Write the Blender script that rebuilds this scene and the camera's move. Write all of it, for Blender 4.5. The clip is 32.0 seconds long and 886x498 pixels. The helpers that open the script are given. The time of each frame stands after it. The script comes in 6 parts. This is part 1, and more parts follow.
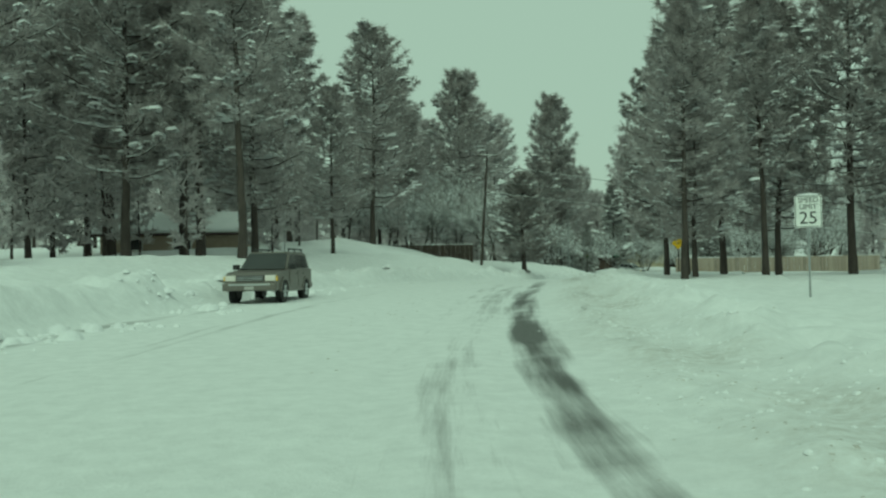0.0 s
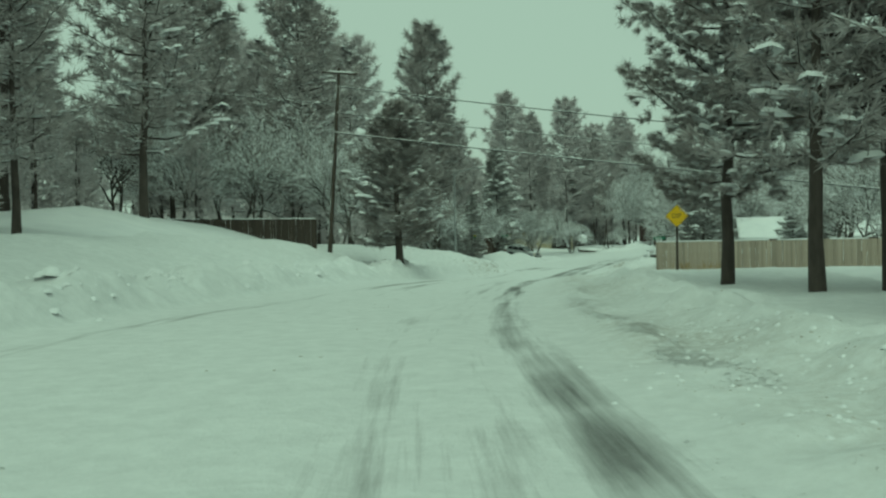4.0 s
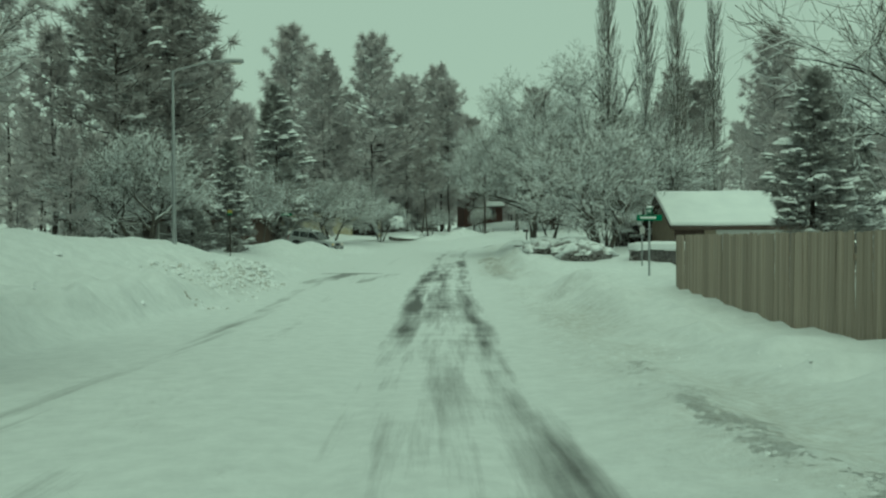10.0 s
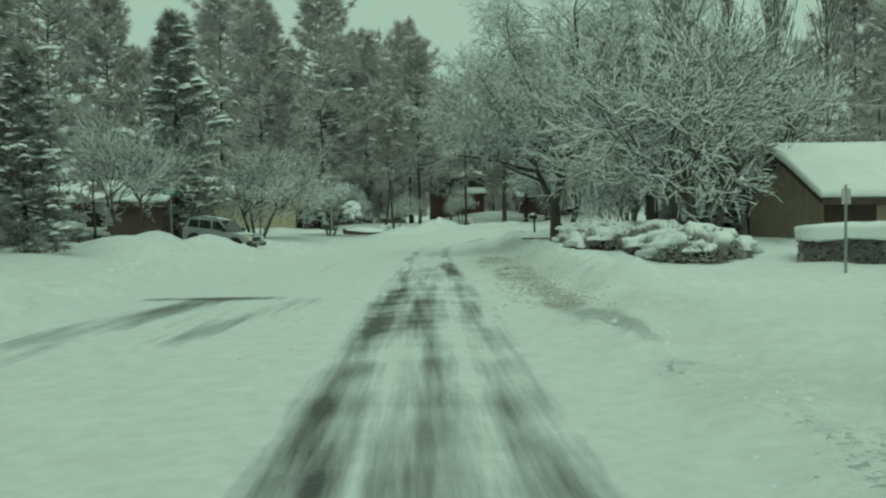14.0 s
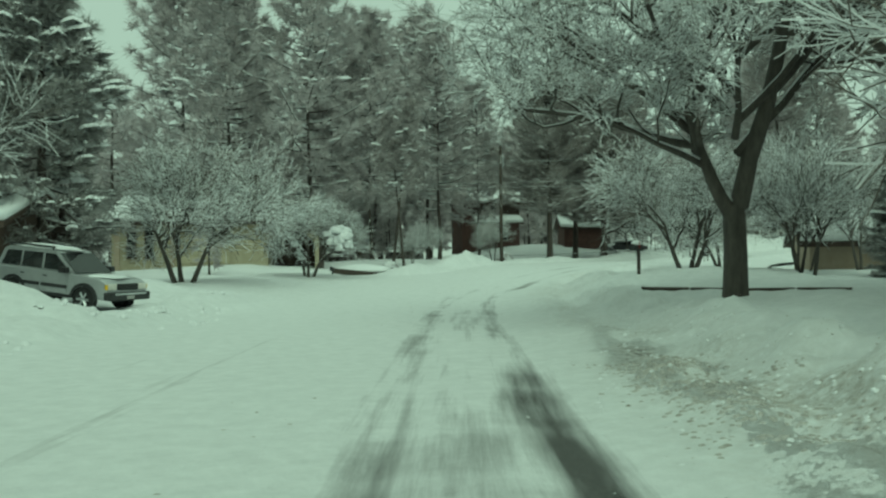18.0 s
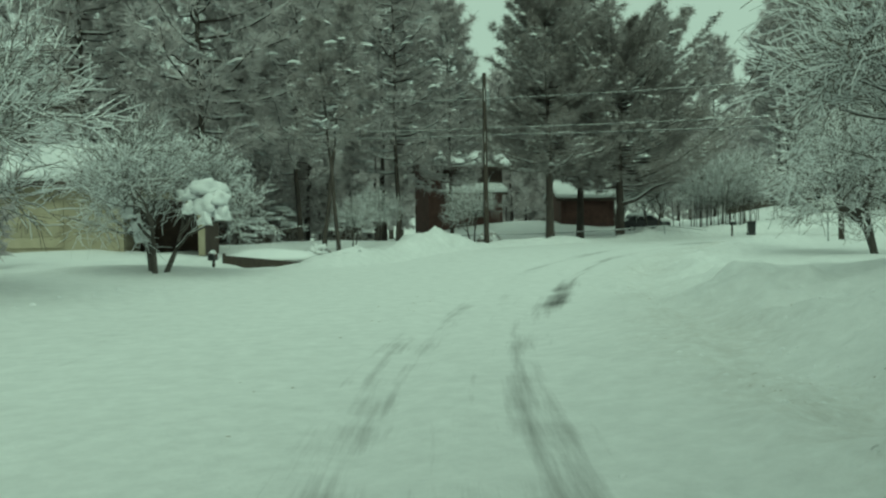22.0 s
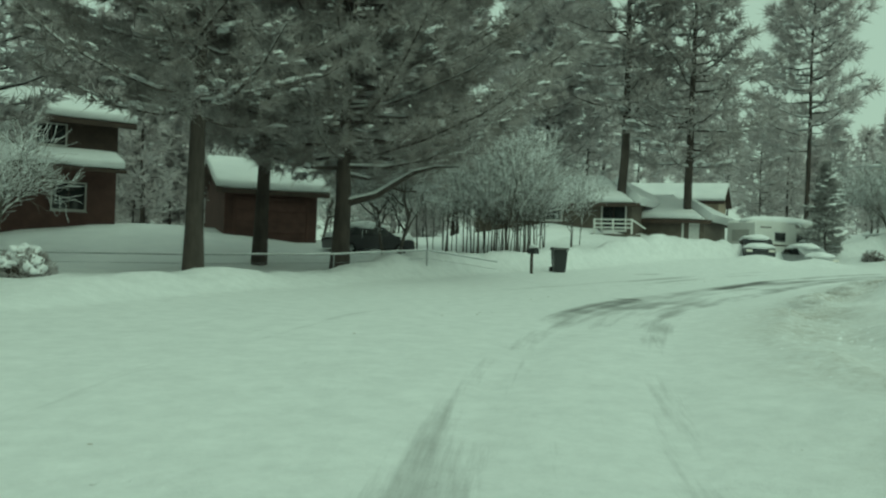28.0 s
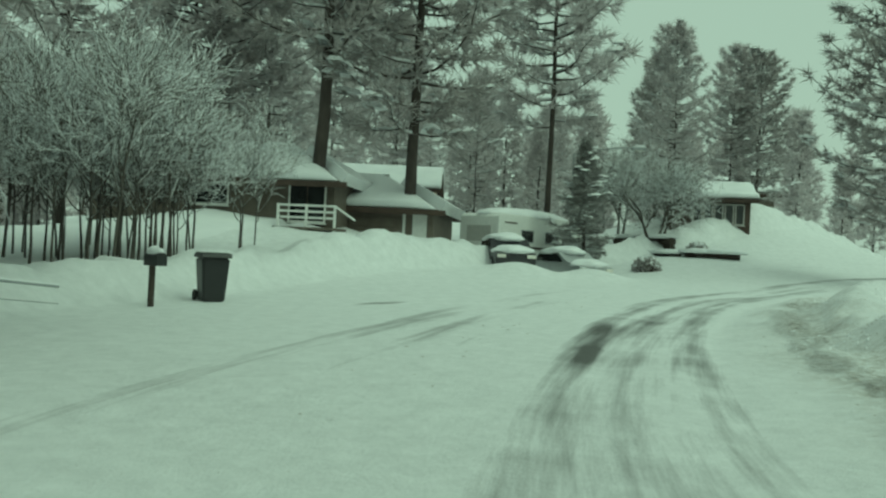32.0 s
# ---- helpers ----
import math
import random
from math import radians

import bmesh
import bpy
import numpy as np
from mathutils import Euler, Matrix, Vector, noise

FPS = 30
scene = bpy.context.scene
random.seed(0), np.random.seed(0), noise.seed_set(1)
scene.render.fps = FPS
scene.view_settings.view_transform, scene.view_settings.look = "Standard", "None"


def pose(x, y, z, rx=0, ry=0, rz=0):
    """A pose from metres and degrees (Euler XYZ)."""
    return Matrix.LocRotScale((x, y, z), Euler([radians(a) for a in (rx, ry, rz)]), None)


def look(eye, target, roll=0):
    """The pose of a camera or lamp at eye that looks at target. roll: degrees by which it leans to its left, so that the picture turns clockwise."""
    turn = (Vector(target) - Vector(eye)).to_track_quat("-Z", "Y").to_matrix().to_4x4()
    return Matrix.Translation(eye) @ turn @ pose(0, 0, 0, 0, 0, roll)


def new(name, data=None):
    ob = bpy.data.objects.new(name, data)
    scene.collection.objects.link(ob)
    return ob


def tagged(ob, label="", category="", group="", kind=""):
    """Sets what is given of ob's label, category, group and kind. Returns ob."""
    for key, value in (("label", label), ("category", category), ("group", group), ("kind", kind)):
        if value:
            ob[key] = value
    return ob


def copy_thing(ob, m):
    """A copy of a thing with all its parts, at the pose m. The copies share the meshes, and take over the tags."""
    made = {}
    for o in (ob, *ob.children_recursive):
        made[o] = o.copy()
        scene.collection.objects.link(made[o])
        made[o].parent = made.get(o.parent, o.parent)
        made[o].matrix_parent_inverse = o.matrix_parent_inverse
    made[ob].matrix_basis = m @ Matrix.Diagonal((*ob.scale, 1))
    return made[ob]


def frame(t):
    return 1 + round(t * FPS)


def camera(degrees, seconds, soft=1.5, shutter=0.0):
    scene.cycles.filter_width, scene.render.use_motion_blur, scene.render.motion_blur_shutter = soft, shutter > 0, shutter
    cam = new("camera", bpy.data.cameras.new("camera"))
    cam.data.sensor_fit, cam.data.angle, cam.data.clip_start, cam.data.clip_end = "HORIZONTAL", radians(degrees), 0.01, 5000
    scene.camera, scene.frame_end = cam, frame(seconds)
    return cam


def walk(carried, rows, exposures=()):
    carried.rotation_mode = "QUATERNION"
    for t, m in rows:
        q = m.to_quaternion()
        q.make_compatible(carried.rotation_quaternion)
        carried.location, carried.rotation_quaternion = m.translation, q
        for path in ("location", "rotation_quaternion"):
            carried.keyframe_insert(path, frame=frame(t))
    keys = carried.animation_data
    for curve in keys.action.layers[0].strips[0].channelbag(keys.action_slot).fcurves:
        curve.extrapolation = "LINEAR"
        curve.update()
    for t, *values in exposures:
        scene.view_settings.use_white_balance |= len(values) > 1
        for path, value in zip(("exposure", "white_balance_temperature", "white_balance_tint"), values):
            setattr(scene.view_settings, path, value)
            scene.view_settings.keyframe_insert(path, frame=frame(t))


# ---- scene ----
cam = camera(52.6, 32.0, soft=2.3)
PATH = [
    (0, (0.527, -2.048, -0.23), (0.559, -0.048, -0.189), -1.0),
    (0.5, (0.508, 2.531, -0.128), (0.567, 4.53, -0.088), -0.9),
    (1, (0.591, 7.112, -0.039), (0.674, 9.11, -0.004), -0.9),
    (1.5, (0.805, 11.649, 0.032), (0.919, 13.646, 0.065), -0.9),
    (2, (1.186, 16.091, 0.107), (1.341, 18.085, 0.128), -0.9),
    (2.5, (1.563, 20.364, 0.181), (1.77, 22.353, 0.19), -1.4),
    (3, (1.992, 24.45, 0.288), (2.251, 26.434, 0.288), -1.7),
    (3.5, (2.437, 28.4, 0.335), (2.743, 30.376, 0.326), -1.4),
    (5.5, (4.721, 43.87, 0.5), (5.203, 45.812, 0.48), -0.3),
    (6, (5.475, 47.437, 0.559), (5.993, 49.369, 0.535), -0.1),
    (6.5, (6.397, 50.897, 0.51), (6.957, 52.817, 0.487), -0.3),
    (7, (7.326, 54.235, 0.496), (7.945, 56.136, 0.468), -0.4),
    (7.5, (8.224, 57.498, 0.46), (8.897, 59.381, 0.425), -0.3),
    (8, (9.134, 60.658, 0.456), (9.848, 62.526, 0.413), -0.3),
    (8.5, (10.046, 63.811, 0.456), (10.792, 65.666, 0.41), -0.1),
    (9, (11.243, 67.156, 0.335), (12.011, 69.002, 0.288), 0.2),
    (9.5, (12.444, 70.394, 0.262), (13.232, 72.231, 0.21), 0.0),
    (10, (13.595, 73.52, 0.198), (14.4, 75.35, 0.147), -0.2),
    (10.5, (14.797, 76.61, 0.109), (15.62, 78.432, 0.056), -0.7),
    (11, (16.024, 79.715, -0.05), (16.858, 81.532, -0.112), -0.7),
    (11.5, (17.331, 82.735, -0.144), (18.17, 84.549, -0.221), -0.4),
    (12, (18.618, 85.737, -0.286), (19.464, 87.547, -0.372), -0.2),
    (12.5, (19.956, 88.742, -0.432), (20.81, 90.549, -0.51), -0.3),
    (13, (21.349, 91.808, -0.544), (22.209, 93.613, -0.608), -0.5),
    (13.5, (22.733, 94.834, -0.579), (23.599, 96.636, -0.633), -0.7),
    (15.5, (27.927, 106.734, -0.665), (28.809, 108.528, -0.74), -0.3),
    (16, (29.33, 109.698, -0.669), (30.216, 111.49, -0.69), -0.0),
    (16.5, (30.655, 112.598, -0.641), (31.537, 114.394, -0.643), 0.9),
    (17, (31.952, 115.493, -0.658), (32.822, 117.294, -0.662), 0.4),
    (17.5, (33.239, 118.291, -0.667), (34.09, 120.1, -0.7), -0.1),
    (18, (34.537, 121.078, -0.665), (35.367, 122.897, -0.641), -0.6),
    (18.5, (35.806, 123.768, -0.652), (36.61, 125.599, -0.637), -0.8),
    (19, (37.095, 126.424, -0.646), (37.881, 128.263, -0.633), -1.3),
    (19.5, (38.331, 129.232, -0.686), (39.104, 131.076, -0.68), -1.6),
    (20, (39.576, 131.951, -0.668), (40.344, 133.798, -0.672), -1.1),
    (20.5, (40.807, 134.473, -0.554), (41.584, 136.315, -0.566), -0.6),
    (21, (42.116, 137.024, -0.603), (42.926, 138.853, -0.621), -0.5),
    (21.5, (43.391, 139.697, -0.657), (44.248, 141.505, -0.676), -1.0),
    (22, (44.724, 142.41, -0.69), (45.623, 144.197, -0.708), -0.9),
    (22.5, (46.074, 145.173, -0.713), (47.015, 146.938, -0.726), -0.5),
    (23, (47.476, 147.854, -0.719), (48.456, 149.598, -0.72), 0.0),
    (23.5, (48.711, 150.288, -0.691), (49.727, 152.011, -0.682), 0.2),
    (24, (50.072, 152.739, -0.65), (51.127, 154.438, -0.64), 0.5),
    (24.5, (51.558, 155.224, -0.585), (52.658, 156.894, -0.572), 0.7),
    (26.5, (58.351, 164.758, -0.222), (59.651, 166.278, -0.211), 0.8),
    (27, (60.295, 166.878, -0.201), (61.654, 168.345, -0.189), 1.1),
    (27.5, (62.285, 168.819, -0.036), (63.705, 170.227, -0.026), 1.5),
    (28, (64.22, 170.684, 0.128), (65.701, 172.028, 0.134), 2.0),
    (28.5, (66.134, 172.29, 0.247), (67.669, 173.571, 0.252), 2.1),
    (29, (68.122, 173.876, 0.351), (69.709, 175.094, 0.357), 2.1),
    (29.5, (70.128, 175.466, 0.444), (71.765, 176.616, 0.451), 2.3),
    (30, (72.185, 176.931, 0.49), (73.867, 178.013, 0.497), 2.5),
    (30.5, (74.223, 178.23, 0.531), (75.951, 179.238, 0.536), 2.7),
    (31, (76.307, 179.439, 0.537), (78.081, 180.362, 0.542), 2.6),
    (31.5, (78.368, 180.478, 0.557), (80.185, 181.313, 0.568), 2.6),
    (32, (80.412, 181.359, 0.63), (82.269, 182.102, 0.649), 2.8),
]
walk(cam, [(t, look(eye, target, roll)) for t, eye, target, roll in PATH], exposures=[(0.0, -0.42, 6350, -43), (6.0, -0.42, 6350, -43), (12.0, -0.47, 6350, -43), (18.0, -0.3, 6350, -43), (24.0, -0.32, 6350, -43), (30.0, -0.33, 6350, -43), (32.0, -0.36, 6350, -43)])

# ---- light: an overcast, snowing sky ----
world = bpy.data.worlds.new("world")
scene.world = world
world.use_nodes = True
wn, wl = world.node_tree.nodes, world.node_tree.links
sky = wn.new("ShaderNodeTexSky")
sky.sky_type, sky.sun_disc = "NISHITA", False
sky.sun_elevation, sky.sun_rotation = radians(40), radians(200)
sky.air_density, sky.dust_density = 1.0, 4.0
cloud = wn.new("ShaderNodeMixRGB")
cloud.inputs[0].default_value = 0.9
cloud.inputs[2].default_value = (7.0, 7.0, 7.0, 1)
wl.new(sky.outputs[0], cloud.inputs[1])
wl.new(cloud.outputs[0], wn["Background"].inputs[0])
wn["Background"].inputs[1].default_value = 0.1
sun = new("sun", bpy.data.lights.new("sun", "SUN"))
sun.data.energy, sun.data.angle, sun.data.color = 1.1, radians(50), (1.0, 0.98, 0.95)
sun.matrix_world = look((0, 0, 60), (12, 38, 0))


# ---- materials ----
def material(name, build):
    m = bpy.data.materials.new(name)
    m.use_nodes = True
    t = m.node_tree
    build(t, t.nodes["Principled BSDF"])
    return m


def node(t, kind, **values):
    n = t.nodes.new(kind)
    for k, v in values.items():
        n.inputs[k.replace("_", " ")].default_value = v
    return n


def noise_node(t, scale, detail=4.0, rough=0.55, stretch=None):
    co = t.nodes.new("ShaderNodeTexCoord")
    n = node(t, "ShaderNodeTexNoise", Scale=scale, Detail=detail, Roughness=rough)
    if stretch:
        mp = t.nodes.new("ShaderNodeMapping")
        mp.inputs["Scale"].default_value = stretch
        t.links.new(co.outputs["Object"], mp.inputs[0])
        t.links.new(mp.outputs[0], n.inputs["Vector"])
    else:
        t.links.new(co.outputs["Object"], n.inputs["Vector"])
    return n


def ramp(t, src, stops):
    r = t.nodes.new("ShaderNodeValToRGB")
    while len(r.color_ramp.elements) < len(stops):
        r.color_ramp.elements.new(0.5)
    for e, (p, c) in zip(r.color_ramp.elements, stops):
        e.position, e.color = p, (*c, 1)
    t.links.new(src, r.inputs[0])
    return r


def bump(t, b, src, strength, distance):
    n = node(t, "ShaderNodeBump", Strength=strength, Distance=distance)
    t.links.new(src, n.inputs["Height"])
    t.links.new(n.outputs[0], b.inputs["Normal"])


def two_scale(name, dark, light, scale, rough=0.8, metal=0.0, relief=0.01, stretch=None, vary=0.12):
    """A surface of two colours, mixed by grain and stains, with an own tone for each object."""
    def build(t, b):
        fine, wide = noise_node(t, scale, 6, 0.65, stretch), noise_node(t, scale * 0.13, 3)
        mix = node(t, "ShaderNodeMath")
        mix.operation = "MULTIPLY_ADD"
        t.links.new(fine.outputs[0], mix.inputs[0])
        mix.inputs[1].default_value = 0.6
        half = node(t, "ShaderNodeMath")
        half.operation = "MULTIPLY"
        half.inputs[1].default_value = 0.4
        t.links.new(wide.outputs[0], half.inputs[0])
        t.links.new(half.outputs[0], mix.inputs[2])
        r = ramp(t, mix.outputs[0], [(0.32, dark), (0.68, light)])
        hsv = t.nodes.new("ShaderNodeHueSaturation")
        info = t.nodes.new("ShaderNodeObjectInfo")
        mr = node(t, "ShaderNodeMapRange", To_Min=1 - vary, To_Max=1 + vary)
        t.links.new(info.outputs["Random"], mr.inputs["Value"])
        t.links.new(mr.outputs[0], hsv.inputs["Value"])
        t.links.new(r.outputs[0], hsv.inputs["Color"])
        t.links.new(hsv.outputs[0], b.inputs["Base Color"])
        b.inputs["Roughness"].default_value, b.inputs["Metallic"].default_value = rough, metal
        if relief:
            bump(t, b, fine.outputs[0], 0.6, relief)
    return material(name, build)


def foliage(name, dark, light, snow):
    """Needles or twigs: a tone for each tuft, with a thin veil of snow caught in them here and there."""
    def build(t, b):
        geo = t.nodes.new("ShaderNodeNewGeometry")
        r = ramp(t, geo.outputs["Random Per Island"], [(0.0, dark), (0.9, light)])
        n, n2 = noise_node(t, 0.5, 3), noise_node(t, 5.0, 3)
        add = node(t, "ShaderNodeMath")
        t.links.new(n.outputs[0], add.inputs[0])
        t.links.new(n2.outputs[0], add.inputs[1])
        caught = node(t, "ShaderNodeMapRange", From_Min=1.08 - 0.5 * snow, From_Max=1.62 - 0.5 * snow, To_Max=0.75)
        t.links.new(add.outputs[0], caught.inputs["Value"])
        mix = t.nodes.new("ShaderNodeMixRGB")
        mix.inputs[2].default_value = (0.72, 0.71, 0.73, 1)
        t.links.new(caught.outputs[0], mix.inputs[0])
        t.links.new(r.outputs[0], mix.inputs[1])
        t.links.new(mix.outputs[0], b.inputs["Base Color"])
        b.inputs["Roughness"].default_value = 0.8
        thin = t.nodes.new("ShaderNodeBsdfTranslucent")
        both = t.nodes.new("ShaderNodeMixShader")
        both.inputs[0].default_value = 0.5
        t.links.new(mix.outputs[0], thin.inputs["Color"])
        t.links.new(b.outputs[0], both.inputs[1])
        t.links.new(thin.outputs[0], both.inputs[2])
        t.links.new(both.outputs[0], t.nodes["Material Output"].inputs["Surface"])
    return material(name, build)


def plain(name, colour, rough=0.5, metal=0.0):
    return two_scale(name, tuple(c * 0.86 for c in colour), tuple(min(1, c * 1.08) for c in colour), 6.0, rough, metal, 0.0, vary=0.04)


def snow_build(t, b):
    fine, wide = noise_node(t, 9.0, 6, 0.6), noise_node(t, 0.7, 4)
    r = ramp(t, wide.outputs[0], [(0.3, (0.74, 0.75, 0.77)), (0.7, (0.82, 0.83, 0.84))])
    t.links.new(r.outputs[0], b.inputs["Base Color"])
    b.inputs["Roughness"].default_value = 0.7
    bump(t, b, fine.outputs[0], 0.45, 0.07)


def road_build(t, b):
    """Packed snow, scraped to wet asphalt in the wheel tracks, and brown slush at the edge; the two masks are attributes."""
    wet, slush = t.nodes.new("ShaderNodeAttribute"), t.nodes.new("ShaderNodeAttribute")
    wet.attribute_name, slush.attribute_name = "wet", "slush"
    fine, grit, crumbs, chunks = noise_node(t, 3.0, 8, 0.7), noise_node(t, 22.0, 4, 0.7), noise_node(t, 10.0, 9, 0.8), noise_node(t, 7.0, 6, 0.7)
    base = ramp(t, fine.outputs[0], [(0.3, (0.66, 0.67, 0.68)), (0.7, (0.80, 0.81, 0.82))])

    co = t.nodes.new("ShaderNodeCombineXYZ")
    for key, k, slot in (("across", 4.5, 0), ("along", 0.22, 1)):
        at = t.nodes.new("ShaderNodeAttribute")
        at.attribute_name = key
        mu = node(t, "ShaderNodeMath")
        mu.operation, mu.inputs[1].default_value = "MULTIPLY", k
        t.links.new(at.outputs["Fac"], mu.inputs[0])
        t.links.new(mu.outputs[0], co.inputs[slot])
    streaks = node(t, "ShaderNodeTexNoise", Scale=1.0, Detail=7.0, Roughness=0.68)
    t.links.new(co.outputs[0], streaks.inputs["Vector"])

    def mask(attr, noise, amount, lo, hi):
        m = node(t, "ShaderNodeMath")
        m.operation = "MULTIPLY_ADD"
        t.links.new(noise.outputs[0], m.inputs[0])
        m.inputs[1].default_value = amount
        t.links.new(attr.outputs["Fac"], m.inputs[2])
        r = node(t, "ShaderNodeMapRange", From_Min=lo, From_Max=hi)
        t.links.new(m.outputs[0], r.inputs["Value"])
        return r

    mw, ms = mask(wet, streaks, 1.5, 1.1, 1.95), mask(slush, crumbs, 2.4, 1.75, 2.8)
    slush_c = ramp(t, chunks.outputs[0], [(0.38, (0.12, 0.104, 0.09)), (0.48, (0.45, 0.42, 0.39)), (0.57, (0.74, 0.73, 0.72))])
    asphalt_c = ramp(t, grit.outputs[0], [(0.3, (0.035, 0.034, 0.034)), (0.75, (0.11, 0.105, 0.1))])
    m0, m1, m2 = (t.nodes.new("ShaderNodeMixRGB") for _ in range(3))
    grime, mottle = t.nodes.new("ShaderNodeAttribute"), noise_node(t, 5.5, 8, 0.75)
    grime.attribute_name = "grime"
    mg = node(t, "ShaderNodeMath")
    mg.operation = "MULTIPLY"
    spots = ramp(t, mottle.outputs[0], [(0.36, (0, 0, 0)), (0.66, (1, 1, 1))])
    t.links.new(grime.outputs["Fac"], mg.inputs[0])
    t.links.new(spots.outputs[0], mg.inputs[1])
    t.links.new(mg.outputs[0], m0.inputs[0])
    t.links.new(base.outputs[0], m0.inputs[1])
    m0.inputs[2].default_value = (0.36, 0.33, 0.295, 1)
    t.links.new(ms.outputs[0], m1.inputs[0])
    t.links.new(m0.outputs[0], m1.inputs[1])
    t.links.new(slush_c.outputs[0], m1.inputs[2])
    t.links.new(mw.outputs[0], m2.inputs[0])
    t.links.new(m1.outputs[0], m2.inputs[1])
    t.links.new(asphalt_c.outputs[0], m2.inputs[2])
    t.links.new(m2.outputs[0], b.inputs["Base Color"])
    rr = node(t, "ShaderNodeMapRange", To_Min=0.75, To_Max=0.42)
    t.links.new(mw.outputs[0], rr.inputs["Value"])
    t.links.new(rr.outputs[0], b.inputs["Roughness"])
    rel, sm = node(t, "ShaderNodeMath"), node(t, "ShaderNodeMath")
    rel.operation, sm.operation = "MULTIPLY", "MULTIPLY_ADD"
    t.links.new(chunks.outputs[0], rel.inputs[0])
    t.links.new(ms.outputs[0], rel.inputs[1])
    t.links.new(grit.outputs[0], sm.inputs[0])
    sm.inputs[1].default_value = 0.12
    rolled = node(t, "ShaderNodeMath")
    rolled.operation = "MULTIPLY_ADD"
    t.links.new(fine.outputs[0], rolled.inputs[0])
    rolled.inputs[1].default_value = 0.45
    t.links.new(rel.outputs[0], rolled.inputs[2])
    t.links.new(rolled.outputs[0], sm.inputs[2])
    bump(t, b, sm.outputs[0], 0.8, 0.12)


SNOW = material("snow", snow_build)
SLUSH = two_scale("dirty_slush", (0.26, 0.235, 0.21), (0.62, 0.6, 0.575), 14.0, 0.7, 0, 0.01)
ROAD = material("packed_snow_road", road_build)
BARK = two_scale("pine_bark", (0.03, 0.025, 0.022), (0.095, 0.078, 0.068), 5.0, 0.9, 0, 0.05, (1, 1, 0.25))
GREYBARK = two_scale("grey_bark", (0.04, 0.036, 0.032), (0.14, 0.125, 0.11), 6.0, 0.9, 0, 0.03, (1, 1, 0.3))
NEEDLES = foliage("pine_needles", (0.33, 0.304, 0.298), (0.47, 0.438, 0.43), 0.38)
# paler than pine_needles: distance haze put into the colour, besides the snow dust
HAZED_FROST = foliage("haze_paled_frosted_needles", (0.51, 0.479, 0.479), (0.65, 0.615, 0.617), 0.42)
BOUGHS = foliage("bough_needles", (0.28, 0.26, 0.25), (0.41, 0.38, 0.366), 0.34)
SPRUCE = foliage("spruce_needles", (0.25, 0.244, 0.234), (0.37, 0.36, 0.346), 0.4)
TWIG = two_scale("twigs", (0.07, 0.06, 0.052), (0.19, 0.168, 0.15), 5.0, 0.9, 0, 0)
TANWOOD = two_scale("weathered_fence_wood", (0.22, 0.17, 0.13), (0.52, 0.46, 0.395), 3.0, 0.85, 0, 0.01, (6, 6, 0.35), 0.2)
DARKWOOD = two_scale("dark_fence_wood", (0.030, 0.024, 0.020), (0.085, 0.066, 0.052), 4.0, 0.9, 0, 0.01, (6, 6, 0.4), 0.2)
POLEWOOD = two_scale("creosoted_pole", (0.022, 0.017, 0.014), (0.075, 0.058, 0.046), 7.0, 0.85, 0, 0.01, (4, 4, 0.3))
REDWALL = two_scale("red_brown_siding", (0.062, 0.032, 0.027), (0.125, 0.066, 0.055), 2.0, 0.8, 0, 0.01)
PALEWALL = two_scale("pale_grey_siding", (0.24, 0.23, 0.215), (0.36, 0.35, 0.33), 2.0, 0.8, 0, 0.01)
DARKWALL = two_scale("dark_brown_siding", (0.035, 0.024, 0.019), (0.085, 0.058, 0.045), 2.0, 0.8, 0, 0.01)
GREYWALL = two_scale("grey_brown_siding", (0.09, 0.075, 0.062), (0.17, 0.145, 0.12), 2.0, 0.8, 0, 0.01)
YELLOWWALL = two_scale("yellow_stucco", (0.33, 0.295, 0.205), (0.45, 0.405, 0.30), 2.0, 0.9, 0, 0.01)
TANWALL = two_scale("tan_stucco", (0.30, 0.24, 0.18), (0.44, 0.37, 0.29), 2.0, 0.9, 0, 0.01)
WHITE = plain("white_paint", (0.76, 0.76, 0.74), 0.5)
PALE = plain("pale_grey_paint", (0.45, 0.44, 0.42), 0.55)
BLACK = plain("black_paint", (0.015, 0.015, 0.016), 0.5)
DARKPLASTIC = plain("dark_plastic", (0.022, 0.023, 0.024), 0.45)
RUBBER = plain("tyre_rubber", (0.014, 0.014, 0.014), 0.85)
STEEL = plain("galvanised_steel", (0.36, 0.37, 0.38), 0.45, 0.8)
CHROME = plain("brushed_metal", (0.55, 0.56, 0.57), 0.3, 0.95)
SIGNWHITE = plain("sign_white", (0.80, 0.80, 0.78), 0.4)
SIGNYELLOW = plain("sign_yellow", (0.72, 0.46, 0.015), 0.4)
DULLYELLOW = plain("faded_yellow_paint", (0.34, 0.27, 0.06), 0.6)
SIGNGREEN = plain("sign_green", (0.01, 0.16, 0.08), 0.4)
SILVER = plain("silver_car_paint", (0.42, 0.43, 0.44), 0.28, 0.35)
TAUPE = plain("taupe_car_paint", (0.17, 0.155, 0.14), 0.3, 0.3)
DARKCAR = plain("dark_car_paint", (0.03, 0.03, 0.034), 0.3, 0.2)
LAMPGLASS = plain("headlamp_lens", (0.75, 0.72, 0.66), 0.12)
REDLENS = plain("red_lens", (0.30, 0.02, 0.015), 0.2)
DRYGRASS = two_scale("dry_grass", (0.20, 0.14, 0.07), (0.45, 0.34, 0.19), 9.0, 0.9, 0, 0)


